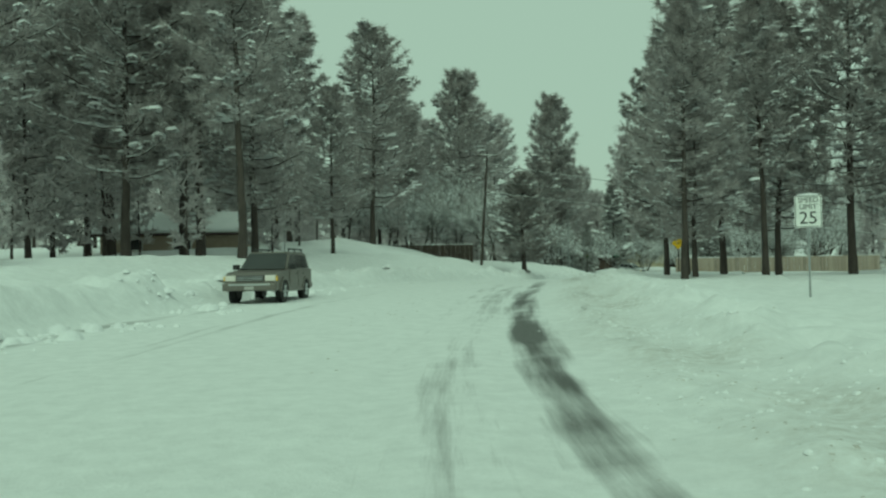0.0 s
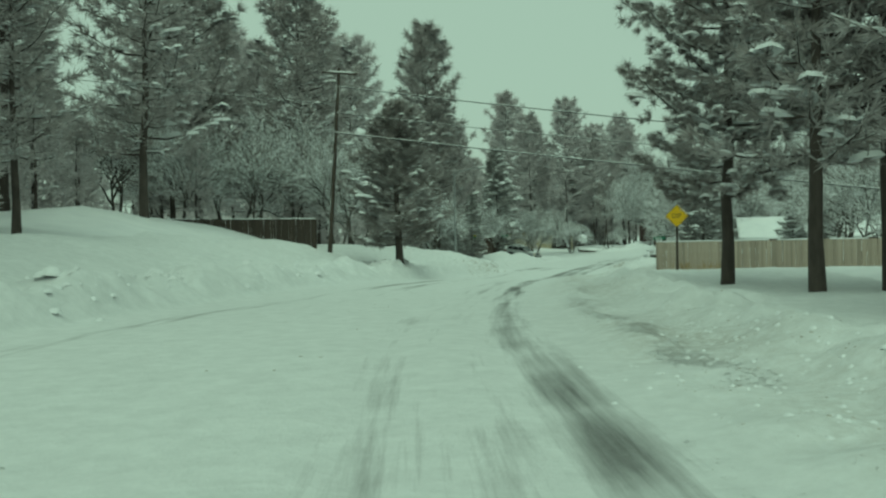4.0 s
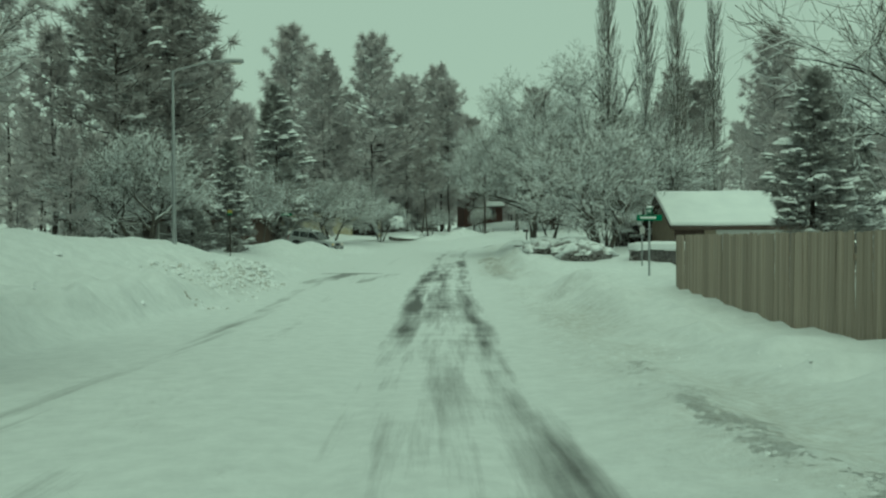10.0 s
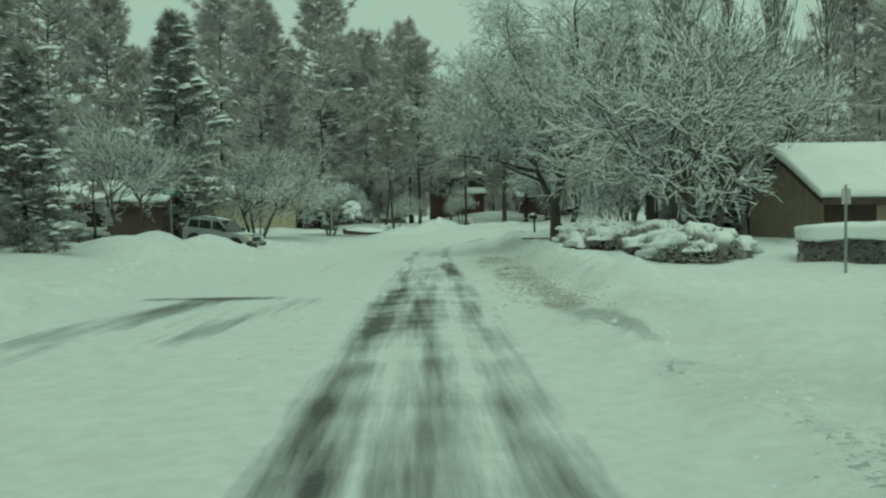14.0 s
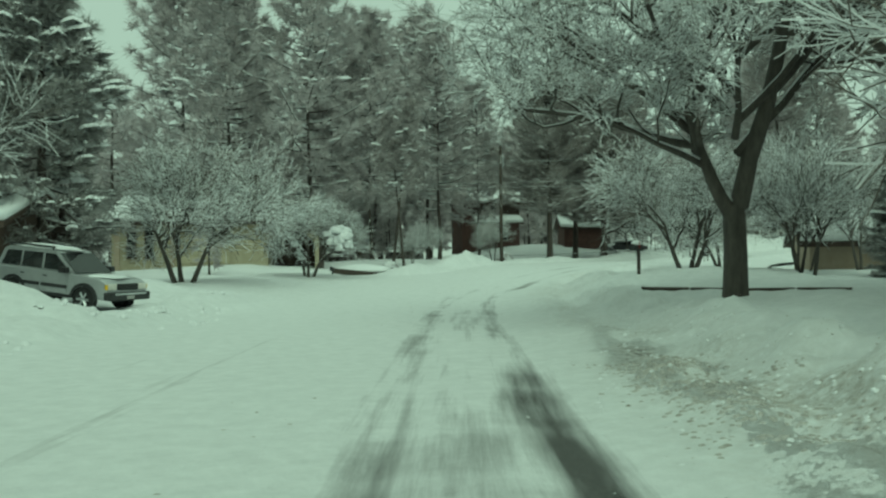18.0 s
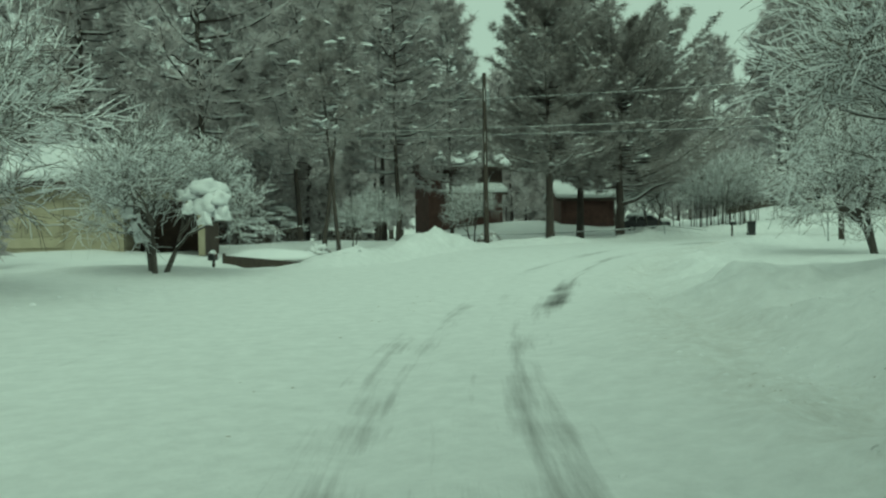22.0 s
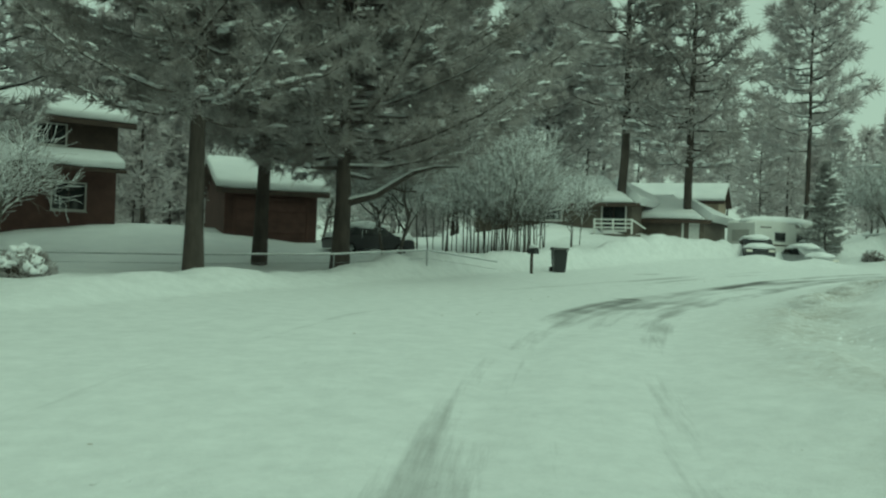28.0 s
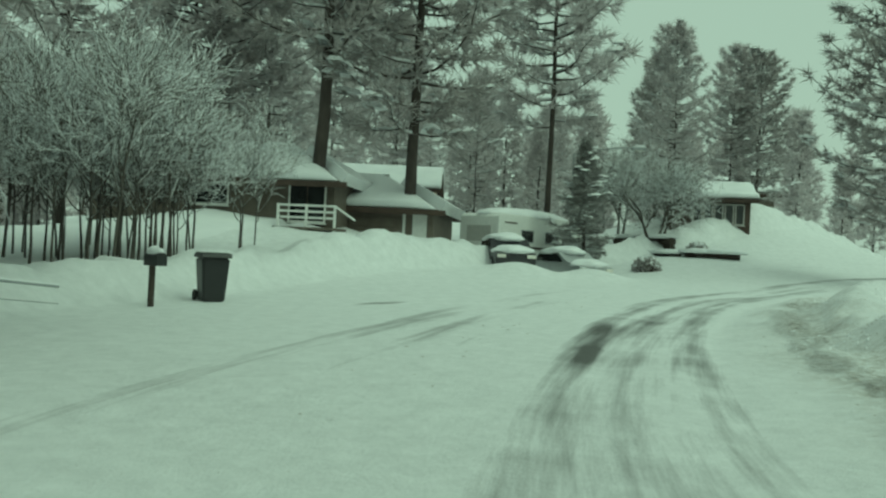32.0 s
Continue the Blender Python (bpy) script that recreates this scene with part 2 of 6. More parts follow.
def glass_build(t, b):
    n = noise_node(t, 0.8, 2)
    r = ramp(t, n.outputs[0], [(0.3, (0.012, 0.014, 0.014)), (0.7, (0.03, 0.034, 0.034))])
    t.links.new(r.outputs[0], b.inputs["Base Color"])
    b.inputs["Roughness"].default_value = 0.06
    b.inputs["Specular IOR Level"].default_value = 0.6


GLASS = material("dark_window_glass", glass_build)


# ---- building helpers ----
def mesh_object(name, verts, faces, mat, parent=None, label="", smooth=False):
    me = bpy.data.meshes.new(name)
    me.from_pydata(verts, [], faces)
    me.materials.append(mat)
    if smooth:
        me.shade_smooth()
    ob = new(name, me)
    ob.parent = parent
    return tagged(ob, label)


def part(name, bm, mat, parent=None, label="", smooth=False):
    me = bpy.data.meshes.new(name)
    bmesh.ops.recalc_face_normals(bm, faces=bm.faces)
    bm.to_mesh(me)
    bm.free()
    me.materials.append(mat)
    if smooth:
        me.shade_smooth()
    ob = new(name, me)
    ob.parent = parent
    return tagged(ob, label)


def thing(name, m, label, category, group="", kind=""):
    ob = new(name)
    ob.matrix_world = m
    ob.empty_display_size = 0.2
    return tagged(ob, label, category, group, kind)


def box(*sizes, bevel=0.0, bm=None):
    """Boxes given as (x0, y0, z0, x1, y1, z1), joined in one bmesh."""
    bm = bm or bmesh.new()
    for x0, y0, z0, x1, y1, z1 in sizes:
        m = Matrix.Translation(((x0 + x1) / 2, (y0 + y1) / 2, (z0 + z1) / 2)) @ Matrix.Diagonal((abs(x1 - x0), abs(y1 - y0), abs(z1 - z0), 1))
        made = bmesh.ops.create_cube(bm, size=1, matrix=m)
        if bevel:
            edges = list({e for v in made["verts"] for e in v.link_edges})
            bmesh.ops.bevel(bm, geom=edges, offset=bevel, segments=2, affect="EDGES", profile=0.6)
    return bm


def rod(a, b, r0, r1=None, sides=8, bm=None):
    bm = bm or bmesh.new()
    a, b = Vector(a), Vector(b)
    m = Matrix.Translation((a + b) / 2) @ (b - a).to_track_quat("Z", "Y").to_matrix().to_4x4()
    bmesh.ops.create_cone(bm, cap_ends=True, segments=sides, radius1=r0, radius2=r0 if r1 is None else r1, depth=(b - a).length, matrix=m)
    return bm


def prism(outline, depth, axis="y", bevel=0.0):
    """An outline of (a, b) pairs, pushed out to both sides of its plane; axis y: (x, z) outline, x: (y, z), z: (x, y)."""
    bm = bmesh.new()
    put = {"y": lambda a, b, h: (a, h, b), "x": lambda a, b, h: (h, a, b), "z": lambda a, b, h: (a, b, h)}[axis]
    lo = [bm.verts.new(put(a, b, -depth / 2)) for a, b in outline]
    hi = [bm.verts.new(put(a, b, depth / 2)) for a, b in outline]
    bm.faces.new(lo), bm.faces.new(hi[::-1])
    n = len(outline)
    for i in range(n):
        bm.faces.new((lo[i], hi[i], hi[(i + 1) % n], lo[(i + 1) % n]))
    if bevel:
        bmesh.ops.bevel(bm, geom=bm.edges[:], offset=bevel, segments=2, affect="EDGES", profile=0.6)
    return bm


def lump(x, y, z, sx, sy, sz, seed=0, sub=2, rough=0.25, bm=None):
    """A soft, uneven heap of snow."""
    bm = bm or bmesh.new()
    made = bmesh.ops.create_icosphere(bm, subdivisions=sub, radius=1)
    for v in made["verts"]:
        k = 1 + rough * noise.noise(v.co * 1.7 + Vector((seed * 3.1, seed, 0)))
        v.co = Vector((x + v.co.x * sx * k, y + v.co.y * sy * k, z + max(v.co.z, -0.25) * sz * k))
    return bm


def field(x, y, seed=0):
    """Smooth value noise between 0 and 1, one cell a metre."""
    x, y = np.asarray(x, float), np.asarray(y, float)
    i, j = np.floor(x).astype(np.int64), np.floor(y).astype(np.int64)
    u, v = x - i, y - j
    u, v = u * u * (3 - 2 * u), v * v * (3 - 2 * v)

    def h(a, b):
        n = (a * 374761393 + b * 668265263 + seed * 982451653) & 0x7FFFFFFF
        n = ((n ^ (n >> 13)) * 1274126177) & 0x7FFFFFFF
        return ((n ^ (n >> 16)) & 0xFFFF) / 65535.0

    return (h(i, j) * (1 - u) + h(i + 1, j) * u) * (1 - v) + (h(i, j + 1) * (1 - u) + h(i + 1, j + 1) * u) * v


# ---- the street's line, by which all the ground is shaped: x, y and the road's height ----
LINE = np.array([
    (-2, -45, -2.6), (0, -25, -2.3), (0.53, -2.05, -1.88), (0.8, 11.65, -1.62), (1.99, 24.45, -1.36), (3.6, 36, -1.2), (5.48, 47.44, -1.09),
    (8.22, 57.5, -1.19), (11.24, 67.16, -1.31), (14.8, 76.61, -1.54), (18.62, 85.74, -1.94), (22.73, 94.83, -2.23), (26.5, 103.4, -2.3),
    (30.66, 112.6, -2.29), (34.54, 121.08, -2.31), (38.33, 129.23, -2.34), (42.12, 137.02, -2.29), (46.07, 145.17, -2.33), (50.07, 152.74, -2.27),
    (55, 160.2, -2.1), (60.3, 166.88, -1.82), (66.13, 172.29, -1.45), (72.18, 176.93, -1.16), (78.37, 180.48, -1.06), (84.5, 182.6, -0.97),
    (91.5, 184.2, -0.85), (101, 185.0, -0.6), (111.6, 184.1, -0.3), (126.8, 178.4, 0.2), (141.3, 169.1, 0.6), (154.7, 157.2, 1.0), (175, 135, 1.5)])


def dense(line, step):
    """Points every step along a smooth curve through the line."""
    out = []
    for i in range(1, len(line) - 2):
        p0, p1, p2, p3 = line[i - 1 : i + 3]
        n = max(2, int(np.hypot(*(p2 - p1)[:2]) / step))
        for k in range(n):
            u = k / n
            out.append(0.5 * (2 * p1 + (p2 - p0) * u + (2 * p0 - 5 * p1 + 4 * p2 - p3) * u * u + (3 * p1 - p0 - 3 * p2 + p3) * u ** 3))
    return np.array(out)


STREET = dense(LINE, 0.25)
WAY = np.gradient(STREET[:, :2], axis=0)
WAY /= np.hypot(WAY[:, 0], WAY[:, 1])[:, None]
SIDE = np.stack([WAY[:, 1], -WAY[:, 0]], 1)
ALONG = np.r_[0, np.cumsum(np.hypot(*np.diff(STREET[:, :2], axis=0).T))]
ALONG -= ALONG[np.argmin(np.hypot(STREET[:, 0] - 0.53, STREET[:, 1] + 2.05))]


def step(x, a, b):
    u = np.clip((x - a) / (b - a), 0, 1)
    return u * u * (3 - 2 * u)


def profile(s, d, x, y):
    """Height over the road at s metres along and d metres to the right of the driving line."""
    big, mid, small, tiny = field(x / 4.1, y / 4.1, 1), field(x / 1.25, y / 1.25, 2), field(x / 0.55, y / 0.55, 3), field(x / 0.36, y / 0.36, 4)
    left, right = -7.0 - 1.9 * (1 - step(s, 34, 56)) - 1.2 * step(s, 120, 140) - 1.5 * step(s, 205, 225), 3.15 + 0.5 * field(s / 5, 0 * s, 9) + 1.1 * step(s, 185, 205) - 0.9 * step(s, 216, 230)
    outside = np.maximum(d - right, left - d)
    edge = step(outside, 0, np.where(d < 0, 1.2, 1.7))
    rough = 1 - 0.75 * step(outside, 2.2, 4.0)
    lowered = np.interp(s, [-40, 60, 78, 100, 112, 135, 150, 180, 200], [0.42, 0.42, 0.6, 0.85, 0.85, 0.8, 0.5, 0.5, 0.8])
    berm = edge * (1 - 0.55 * step(outside, 1.3, 3.2)) * np.where(d < 0, 0.35 + 0.75 * big, lowered * (0.35 + 0.75 * big)) + rough * edge * np.where(d < 0, 1.5, 1.3) * (0.3 * (1 - 2 * np.abs(mid - 0.5)) - 0.12 + 0.24 * (small - 0.5) + 0.11 * (tiny - 0.5))
    gap = np.where(d < 0, step(s, 121, 124) * (1 - step(s, 163, 168)) + 1.6 * step(s, 163, 168) * (1 - step(s, 184, 188)), step(s, 110, 113) * (1 - step(s, 123, 126)) + 0.9 * step(s, 178, 186) * (1 - step(s, 214, 222)))
    berm *= (1 - 0.55 * gap) * np.where(d < 0, 1 - 0.6 * step(s, 196, 201) * (1 - step(s, 212, 217)), 1 - 0.35 * step(s, 68, 76) * (1 - step(s, 98, 106)))
    hr = np.interp(s, [-40, 60, 75, 95, 107, 122, 138, 160, 175, 195, 240], [0.0, -0.05, 0.2, 0.35, 0.65, -0.25, 0.7, 0.65, 0.4, -0.2, -0.1])
    hl = np.interp(s, [-40, 20, 50, 75, 92, 108, 116, 126, 150, 166, 174, 183, 190, 200, 215, 240], [0.9, 1.0, 1.3, 2.0, 2.0, 1.9, 1.5, 0.6, 0.7, 0.5, 0.4, 0.1, -0.5, 0.35, -0.25, -0.2])
    field_h = np.where(d > 0, hr * step(outside, 1.0, 4.5), hl * step(outside, 0.8, np.interp(s, [90, 108, 118, 122], [9.0, 4.6, 4.6, 6.0])))
    field_h = field_h + np.where(d < -16, np.interp(s, [60, 80, 92, 104], [0, 1.9, 1.6, 0]) * step(-d, 16, 24), 0)
    lumps = 0.10 * (big - 0.5) * step(outside, 2, 6)
    ruts = 0
    for c, w in ((1.0, 0.34), (-0.7, 0.34)):
        ruts = ruts - 0.045 * np.exp(-(((d - c - 1.2 * step(s, 185, 205) * (c > -2) - 0.25 * (field(s / 9, c + 0 * s, 5) - 0.5)) / w) ** 2)) * (outside < 0)
    slush = 0.2 * np.exp(-(((d - 3.0 - 1.1 * step(s, 185, 205) + 0.9 * step(s, 216, 230)) / 0.7) ** 2)) * (small * 0.9 + mid * 0.7 - 0.2)
    return berm + field_h + lumps + ruts + slush + 0.02 * (mid - 0.5) + 0.03 * (big - 0.5)


def hills(x, y):
    out = 0
    for hx, hy, amp, sig in ((116, 206, 2.1, 7.5), (142.5, 186.5, 3.8, 6.5), (86, 214, 1.1, 7), (97, 212, 0.8, 7), (175, 235, 5, 25), (59.5, 150.5, 0.45, 4), (47, 189, 0.8, 7), (87, 214, 0.5, 5), (120, 193.5, -0.4, 3.5), (127, 186.5, 0.7, 4.5), (112, 204, 0.4, 5), (35.3, 151.8, -0.38, 3.4), (56.5, 182.2, -0.4, 3.2), (58.6, 181.2, -0.4, 2.2), (28.9, 138.6, 0.7, 1.6), (31.2, 141.4, 0.45, 0.9), (30.7, 144.2, 0.7, 1.1), (33.8, 146.2, 0.85, 0.95), (38.6, 157.5, 0.45, 1.4), (40.3, 154.2, 0.3, 0.9), (114.4, 191.6, 0.55, 1.1), (116.9, 189.4, 0.5, 1.0)):
        out = out + amp * np.exp(-((x - hx) ** 2 + (y - hy) ** 2) / (2 * sig * sig))
    return out


def nearest(x, y):
    x, y = np.atleast_1d(x).astype(float), np.atleast_1d(y).astype(float)
    pick = np.concatenate([((a[:, None] - STREET[:, 0]) ** 2 + (b[:, None] - STREET[:, 1]) ** 2).argmin(1) for a, b in zip(np.array_split(x, 40), np.array_split(y, 40))])
    off = np.stack([x - STREET[pick, 0], y - STREET[pick, 1]], 1)
    d = (off * SIDE[pick]).sum(1)
    d = np.where(np.abs(d) > 0.7 * np.hypot(*off.T), d, np.sign(d) * np.hypot(*off.T))
    return ALONG[pick], d, STREET[pick, 2]


def ground_z(x, y):
    s, d, z = nearest(x, y)
    return (z + profile(s, d, np.atleast_1d(x), np.atleast_1d(y)) + hills(np.atleast_1d(x), np.atleast_1d(y)))


def on_ground(x, y, sink=0.05):
    return float(ground_z(x, y)[0]) - sink


# ---- the ground: a strip along the street, cut into road and banks, and one wide sheet round it ----
ACROSS = np.r_[np.arange(-17, -8.6, 0.45), np.arange(-8.6, 5.6, 0.13), np.arange(5.6, 13.2, 0.45)]
GS, GD = ALONG[:, None] + 0 * ACROSS, ACROSS[None] + 0 * ALONG[:, None]
GX, GY = STREET[:, :1] + SIDE[:, :1] * ACROSS, STREET[:, 1:2] + SIDE[:, 1:] * ACROSS
GZ = STREET[:, 2:3] + profile(GS, GD, GX, GY) + hills(GX, GY)
# wheel tracks worn to the asphalt, strongest where the traffic stops and turns
worn_r = np.interp(GS, [-30, 0, 40, 50, 60, 75, 80, 88, 100, 118, 124, 140, 145, 152, 160, 168, 171, 173, 178, 181, 200, 210, 225, 240],
                   [1.3, 1.5, 1.5, .95, .85, 1.0, .85, .9, 1.0, 1.15, 1.4, 1.35, .65, .9, .95, .5, .6, 1.1, 1.1, .5, .55, 1.05, 1.15, .9])
worn_l = np.interp(GS, [-30, 0, 30, 42, 60, 70, 80, 86, 96, 106, 122, 134, 141, 152, 165, 170, 200, 210, 225, 240],
                   [.2, .3, .55, .6, .45, .55, .6, .75, .85, 1.2, 1.8, 1.7, .45, .95, .95, .4, .5, 1.1, 1.15, .9])
worn_o = np.interp(GS, [-30, 0, 40, 60, 68, 76, 90, 112, 118, 130, 138, 160, 200, 210, 225, 240], [.85, .85, .7, .5, .95, 1.0, .6, .6, .6, .6, .45, .25, .4, .6, .65, .5])
turn = step(GS, 185, 207) * (1 - 0.6 * step(GS, 216, 230))
wide = 1 - step(GS, 30, 56)
wander = 0.3 * (field(GS / 11, 0 * GS, 21) - 0.5) + 0.85 * turn * (GD > -2)
band = lambda c, w: np.exp(-(((GD - c - wander) / w) ** 2 * (1 + 0.6 * np.abs((GD - c - wander) / w))))
inner = np.interp(GS, [-30, 20, 40, 60, 75, 95, 118, 200, 220], [-5.5, -5.4, -4.7, -3.3, -2.6, -3.2, -4.0, -3.6, -2.9])
outer = inner - np.interp(GS, [-30, 20, 40, 75, 95, 200, 215], [3.0, 3.0, 2.0, 1.3, 1.5, 1.5, 1.0])
patchy = 0.45 + 0.85 * field(GS / 7, GD / 3, 44)
streak = 0.72 + 0.7 * field(GS / 3.5, GD / 0.22, 22) * field(GS / 9.0, GD / 0.7, 23) * 2 - 0.3 * field(GS / 1.1, GD / 0.6, 24) - 0.3 * field(GS / 0.5, GD / 3.0, 26)
wet = np.maximum.reduce([worn_r * band(1.0 + 0.35 * (1 - step(GS, 40, 70)) + 0.3 * step(GS, 168, 173) * (1 - step(GS, 180, 190)), 0.52), worn_l * band(-0.68, 0.5),
                         0.8 * patchy * worn_o * band(inner, 0.5), 0.85 * patchy * worn_o * band(outer, 0.55), np.minimum(0.72 * worn_l * worn_r, 0.95) * band(0.15, 1.0)]) * streak
crossing = step(GS, 114.5, 118) * (1 - step(GS, 123.5, 126)) * (np.exp(-(((GD + 5.4 - 0.16 * (GS - 120)) / 0.75) ** 2)) + 0.9 * np.exp(-(((GD + 3.1 - 0.16 * (GS - 120)) / 0.55) ** 2))) * (0.5 + 0.8 * field(GS / 3.5, GD / 0.35, 25))
crossing = crossing + 0.9 * np.exp(-(((GS - 124.6) / 0.5) ** 2)) * step(GD, -7.0, -6.2) * (1 - step(GD, -3.6, -2.8))
wet = np.maximum(wet, crossing) * step(GD, -7.2 - 2.4 * wide, -6.4 - 2.4 * wide) * (1 - step(GD, 2.0 + 1.0 * turn, 2.5 + 1.0 * turn))
wet = np.maximum(wet, 1.4 * np.exp(-((((GX - 100.3) * 0.95 - (GY - 190.9) * 0.3) / 0.9) ** 2 + (((GX - 100.3) * 0.3 + (GY - 190.9) * 0.95) / 0.16) ** 2)))
wet = np.maximum(wet, 1.5 * np.exp(-((((GX - 85.2) * 0.9 + (GY - 183.0) * 0.43) / 0.3) ** 2 + (((GX - 85.2) * 0.43 - (GY - 183.0) * 0.9) / 0.5) ** 2)))
soiled = np.interp(GS, [-30, 0, 25, 45, 60, 90, 116, 124, 142, 148, 165, 175, 200, 210, 240], [.65, .75, 1.0, 1.05, .95, .8, .8, 1.25, 1.3, .85, .7, .5, .55, 1.3, 1.2])
slush = np.exp(-(((GD - 3.05 - 0.95 * turn) / 0.72) ** 2)) * soiled * (0.2 + 1.15 * field(GS / 0.8, GD / 0.4, 31)) * (0.45 + 0.8 * field(GS / 6.0, GD / 9, 32))
slush = np.maximum(slush, 0.3 * soiled * field(GS / 2.6, GD / 0.5, 34) * np.exp(-(((GD - 3.7 - 0.95 * turn) / 1.2) ** 2)))
slush = slush * np.interp(GS, [0, 112, 122, 145, 150, 158, 203, 212], [.72, .72, 1.25, 1.25, .75, .45, .45, 1])
slush = np.maximum(slush, 0.5 * field(GS / 14, GD / 0.45, 33) * field(GS / 4, GD / 1.5, 35) * (np.abs(GD + 2.3) < 4.6))

grime = np.exp(-(((GD - 3.5 - 0.95 * turn) / 1.15) ** 2)) * soiled * (0.15 + 0.95 * field(GS / 2.2, GD / 1.0, 36)) * (0.5 + 0.6 * field(GS / 11, GD / 9, 37)) * 1.05
grime = np.maximum(grime, 0.7 * np.exp(-(((GS - 111) / 4.5) ** 2 + ((GD + 8.0) / 0.9) ** 2)) * (0.3 + field(GS / 1.2, GD / 0.8, 38)))


def strip(name, lo, hi, mat, label, category, kind):
    cols = [i for i, a in enumerate(ACROSS) if lo <= a <= hi]
    n, m = len(ALONG), len(cols)
    verts = np.stack([g[:, cols] for g in (GX, GY, GZ)], -1).reshape(-1, 3)
    a = (np.arange(n - 1)[:, None] * m + np.arange(m - 1)).ravel()
    ob = mesh_object(name, verts.tolist(), np.stack([a, a + 1, a + m + 1, a + m], 1).tolist(), mat, smooth=True)
    for key, g in (("wet", wet), ("slush", slush), ("grime", grime), ("across", GD), ("along", GS)):
        ob.data.attributes.new(key, "FLOAT", "POINT").data.foreach_set("value", g[:, cols].ravel().astype(np.float32))
    return tagged(ob, label, category, kind=kind)


C = lambda v: ACROSS[np.abs(ACROSS - v).argmin()]
strip("road", C(-7.3) - 0.01, C(4.1) + 0.01, ROAD, "snow-packed street with dark wheel tracks and brown slush", "road", "structure")
strip("snow_bank", -20, C(-7.3) + 0.01, ROAD, "ploughed snow bank rising to a white slope", "snow bank", "structure")
strip("snow_bank", C(4.1) - 0.01, 20, ROAD, "ploughed lumpy snow bank beside the street", "snow bank", "structure")

def caps(places, sizes, rng, flat=0.5, ways=None, long=1.0):
    """Small cushions of snow, drawn out along the ways where these are given."""
    n, k = len(places), 5
    ang = np.arange(k) * 2 * np.pi / k
    r = sizes[:, None] * rng.uniform(0.75, 1.25, (n, k))
    u, v = r * np.cos(ang) * long, r * np.sin(ang) / long
    w = np.zeros((n, 3)) + np.array([1.0, 0, 0]) if ways is None else ways / np.linalg.norm(ways, axis=1)[:, None]
    flatw = np.hypot(w[:, 0], w[:, 1]) + 1e-6
    sx, sy = -w[:, 1] / flatw, w[:, 0] / flatw

    def ring(f, h):
        return np.stack([places[:, :1] + f * (u * w[:, :1] + v * sx[:, None]), places[:, 1:2] + f * (u * w[:, 1:2] + v * sy[:, None]), places[:, 2:] + f * u * w[:, 2:] + h * sizes[:, None] * flat + 0 * r], -1)

    top = places + np.stack([0 * sizes, 0 * sizes, sizes * flat], 1)
    verts = np.concatenate([ring(1.0, 0.0), ring(0.72, 0.7), top[:, None]], 1)
    base = np.arange(n)[:, None, None] * (2 * k + 1)
    j = np.arange(k)
    quads = (base + np.stack([j, (j + 1) % k, k + (j + 1) % k, k + j], 1)[None]).reshape(-1, 4)
    tris = (base + np.stack([k + j, k + (j + 1) % k, 0 * j + 2 * k], 1)[None]).reshape(-1, 3)
    return verts.reshape(-1, 3), quads.tolist() + tris.tolist()


clod_rng = np.random.default_rng(77)


def clods(name, n, lo, hi, size, mat, label, s_range=(-5, 240), clump=0.45, soiled_only=False):
    """Broken lumps left by plough and tyres, in uneven drifts."""
    s = clod_rng.uniform(*s_range, n * 4)
    d = clod_rng.normal((lo + hi) / 2, (hi - lo) / 3, n * 4)
    amount = np.interp(s, [0, 25, 45, 60, 90, 116, 124, 142, 148, 175, 200, 215], [.6, .9, 1.0, .7, .75, .85, 1.35, 1.35, .8, .6, .6, 1.0]) if soiled_only else 1.0
    d = d + (0.95 * step(s, 185, 207) if lo > 0 else 0)
    keep = amount * field(s / 3.3, d / 1.2, 41) * (0.4 + 0.6 * field(s / 14, d / 8, 42)) > clump * clod_rng.uniform(0.5, 1.1, n * 4)
    s, d = s[keep][:n], d[keep][:n]
    i = np.searchsorted(ALONG, s).clip(0, len(ALONG) - 1)
    on = s - ALONG[i]
    x, y = STREET[i, 0] + SIDE[i, 0] * d + WAY[i, 0] * on, STREET[i, 1] + SIDE[i, 1] * d + WAY[i, 1] * on
    z = STREET[i, 2] + profile(s, d, x, y) + hills(x, y)
    v, f = caps(np.stack([x, y, z - 0.02], 1), size * np.minimum(clod_rng.lognormal(0, 0.6, len(s)), 2.4), clod_rng, 0.8)
    tagged(mesh_object(name, v.tolist(), f, mat, smooth=True), label, "snow lumps", kind="stuff")


gx, gy = np.meshgrid(np.r_[-900, -500, -300, np.arange(-170, 290, 3.0), 420, 620, 1000], np.r_[-900, -450, -220, np.arange(-80, 350, 3.0), 480, 700, 1100])
shape = gx.shape
s_, d_, z_ = nearest(gx.ravel(), gy.ravel())
gz = z_ + profile(s_, d_, gx.ravel(), gy.ravel()) + hills(gx.ravel(), gy.ravel())
gz -= 2.2 * step(d_, -17.2, -14.2) * (1 - step(d_, 10.2, 13.3)) * (s_ > ALONG[3]) * (s_ < ALONG[-4])
nx = shape[1]
a = (np.arange(shape[0] - 1)[:, None] * nx + np.arange(nx - 1)).ravel()
tagged(mesh_object("ground", np.stack([gx.ravel(), gy.ravel(), gz], 1).tolist(), np.stack([a, a + 1, a + nx + 1, a + nx], 1).tolist(), SNOW, smooth=True),
       "deep untouched snow over yards and woods", "ground", kind="structure")
clods("slush_clods", 26000, 2.2, 4.4, 0.011, SLUSH, "brown gritty slush clods along the street's edge", soiled_only=True)
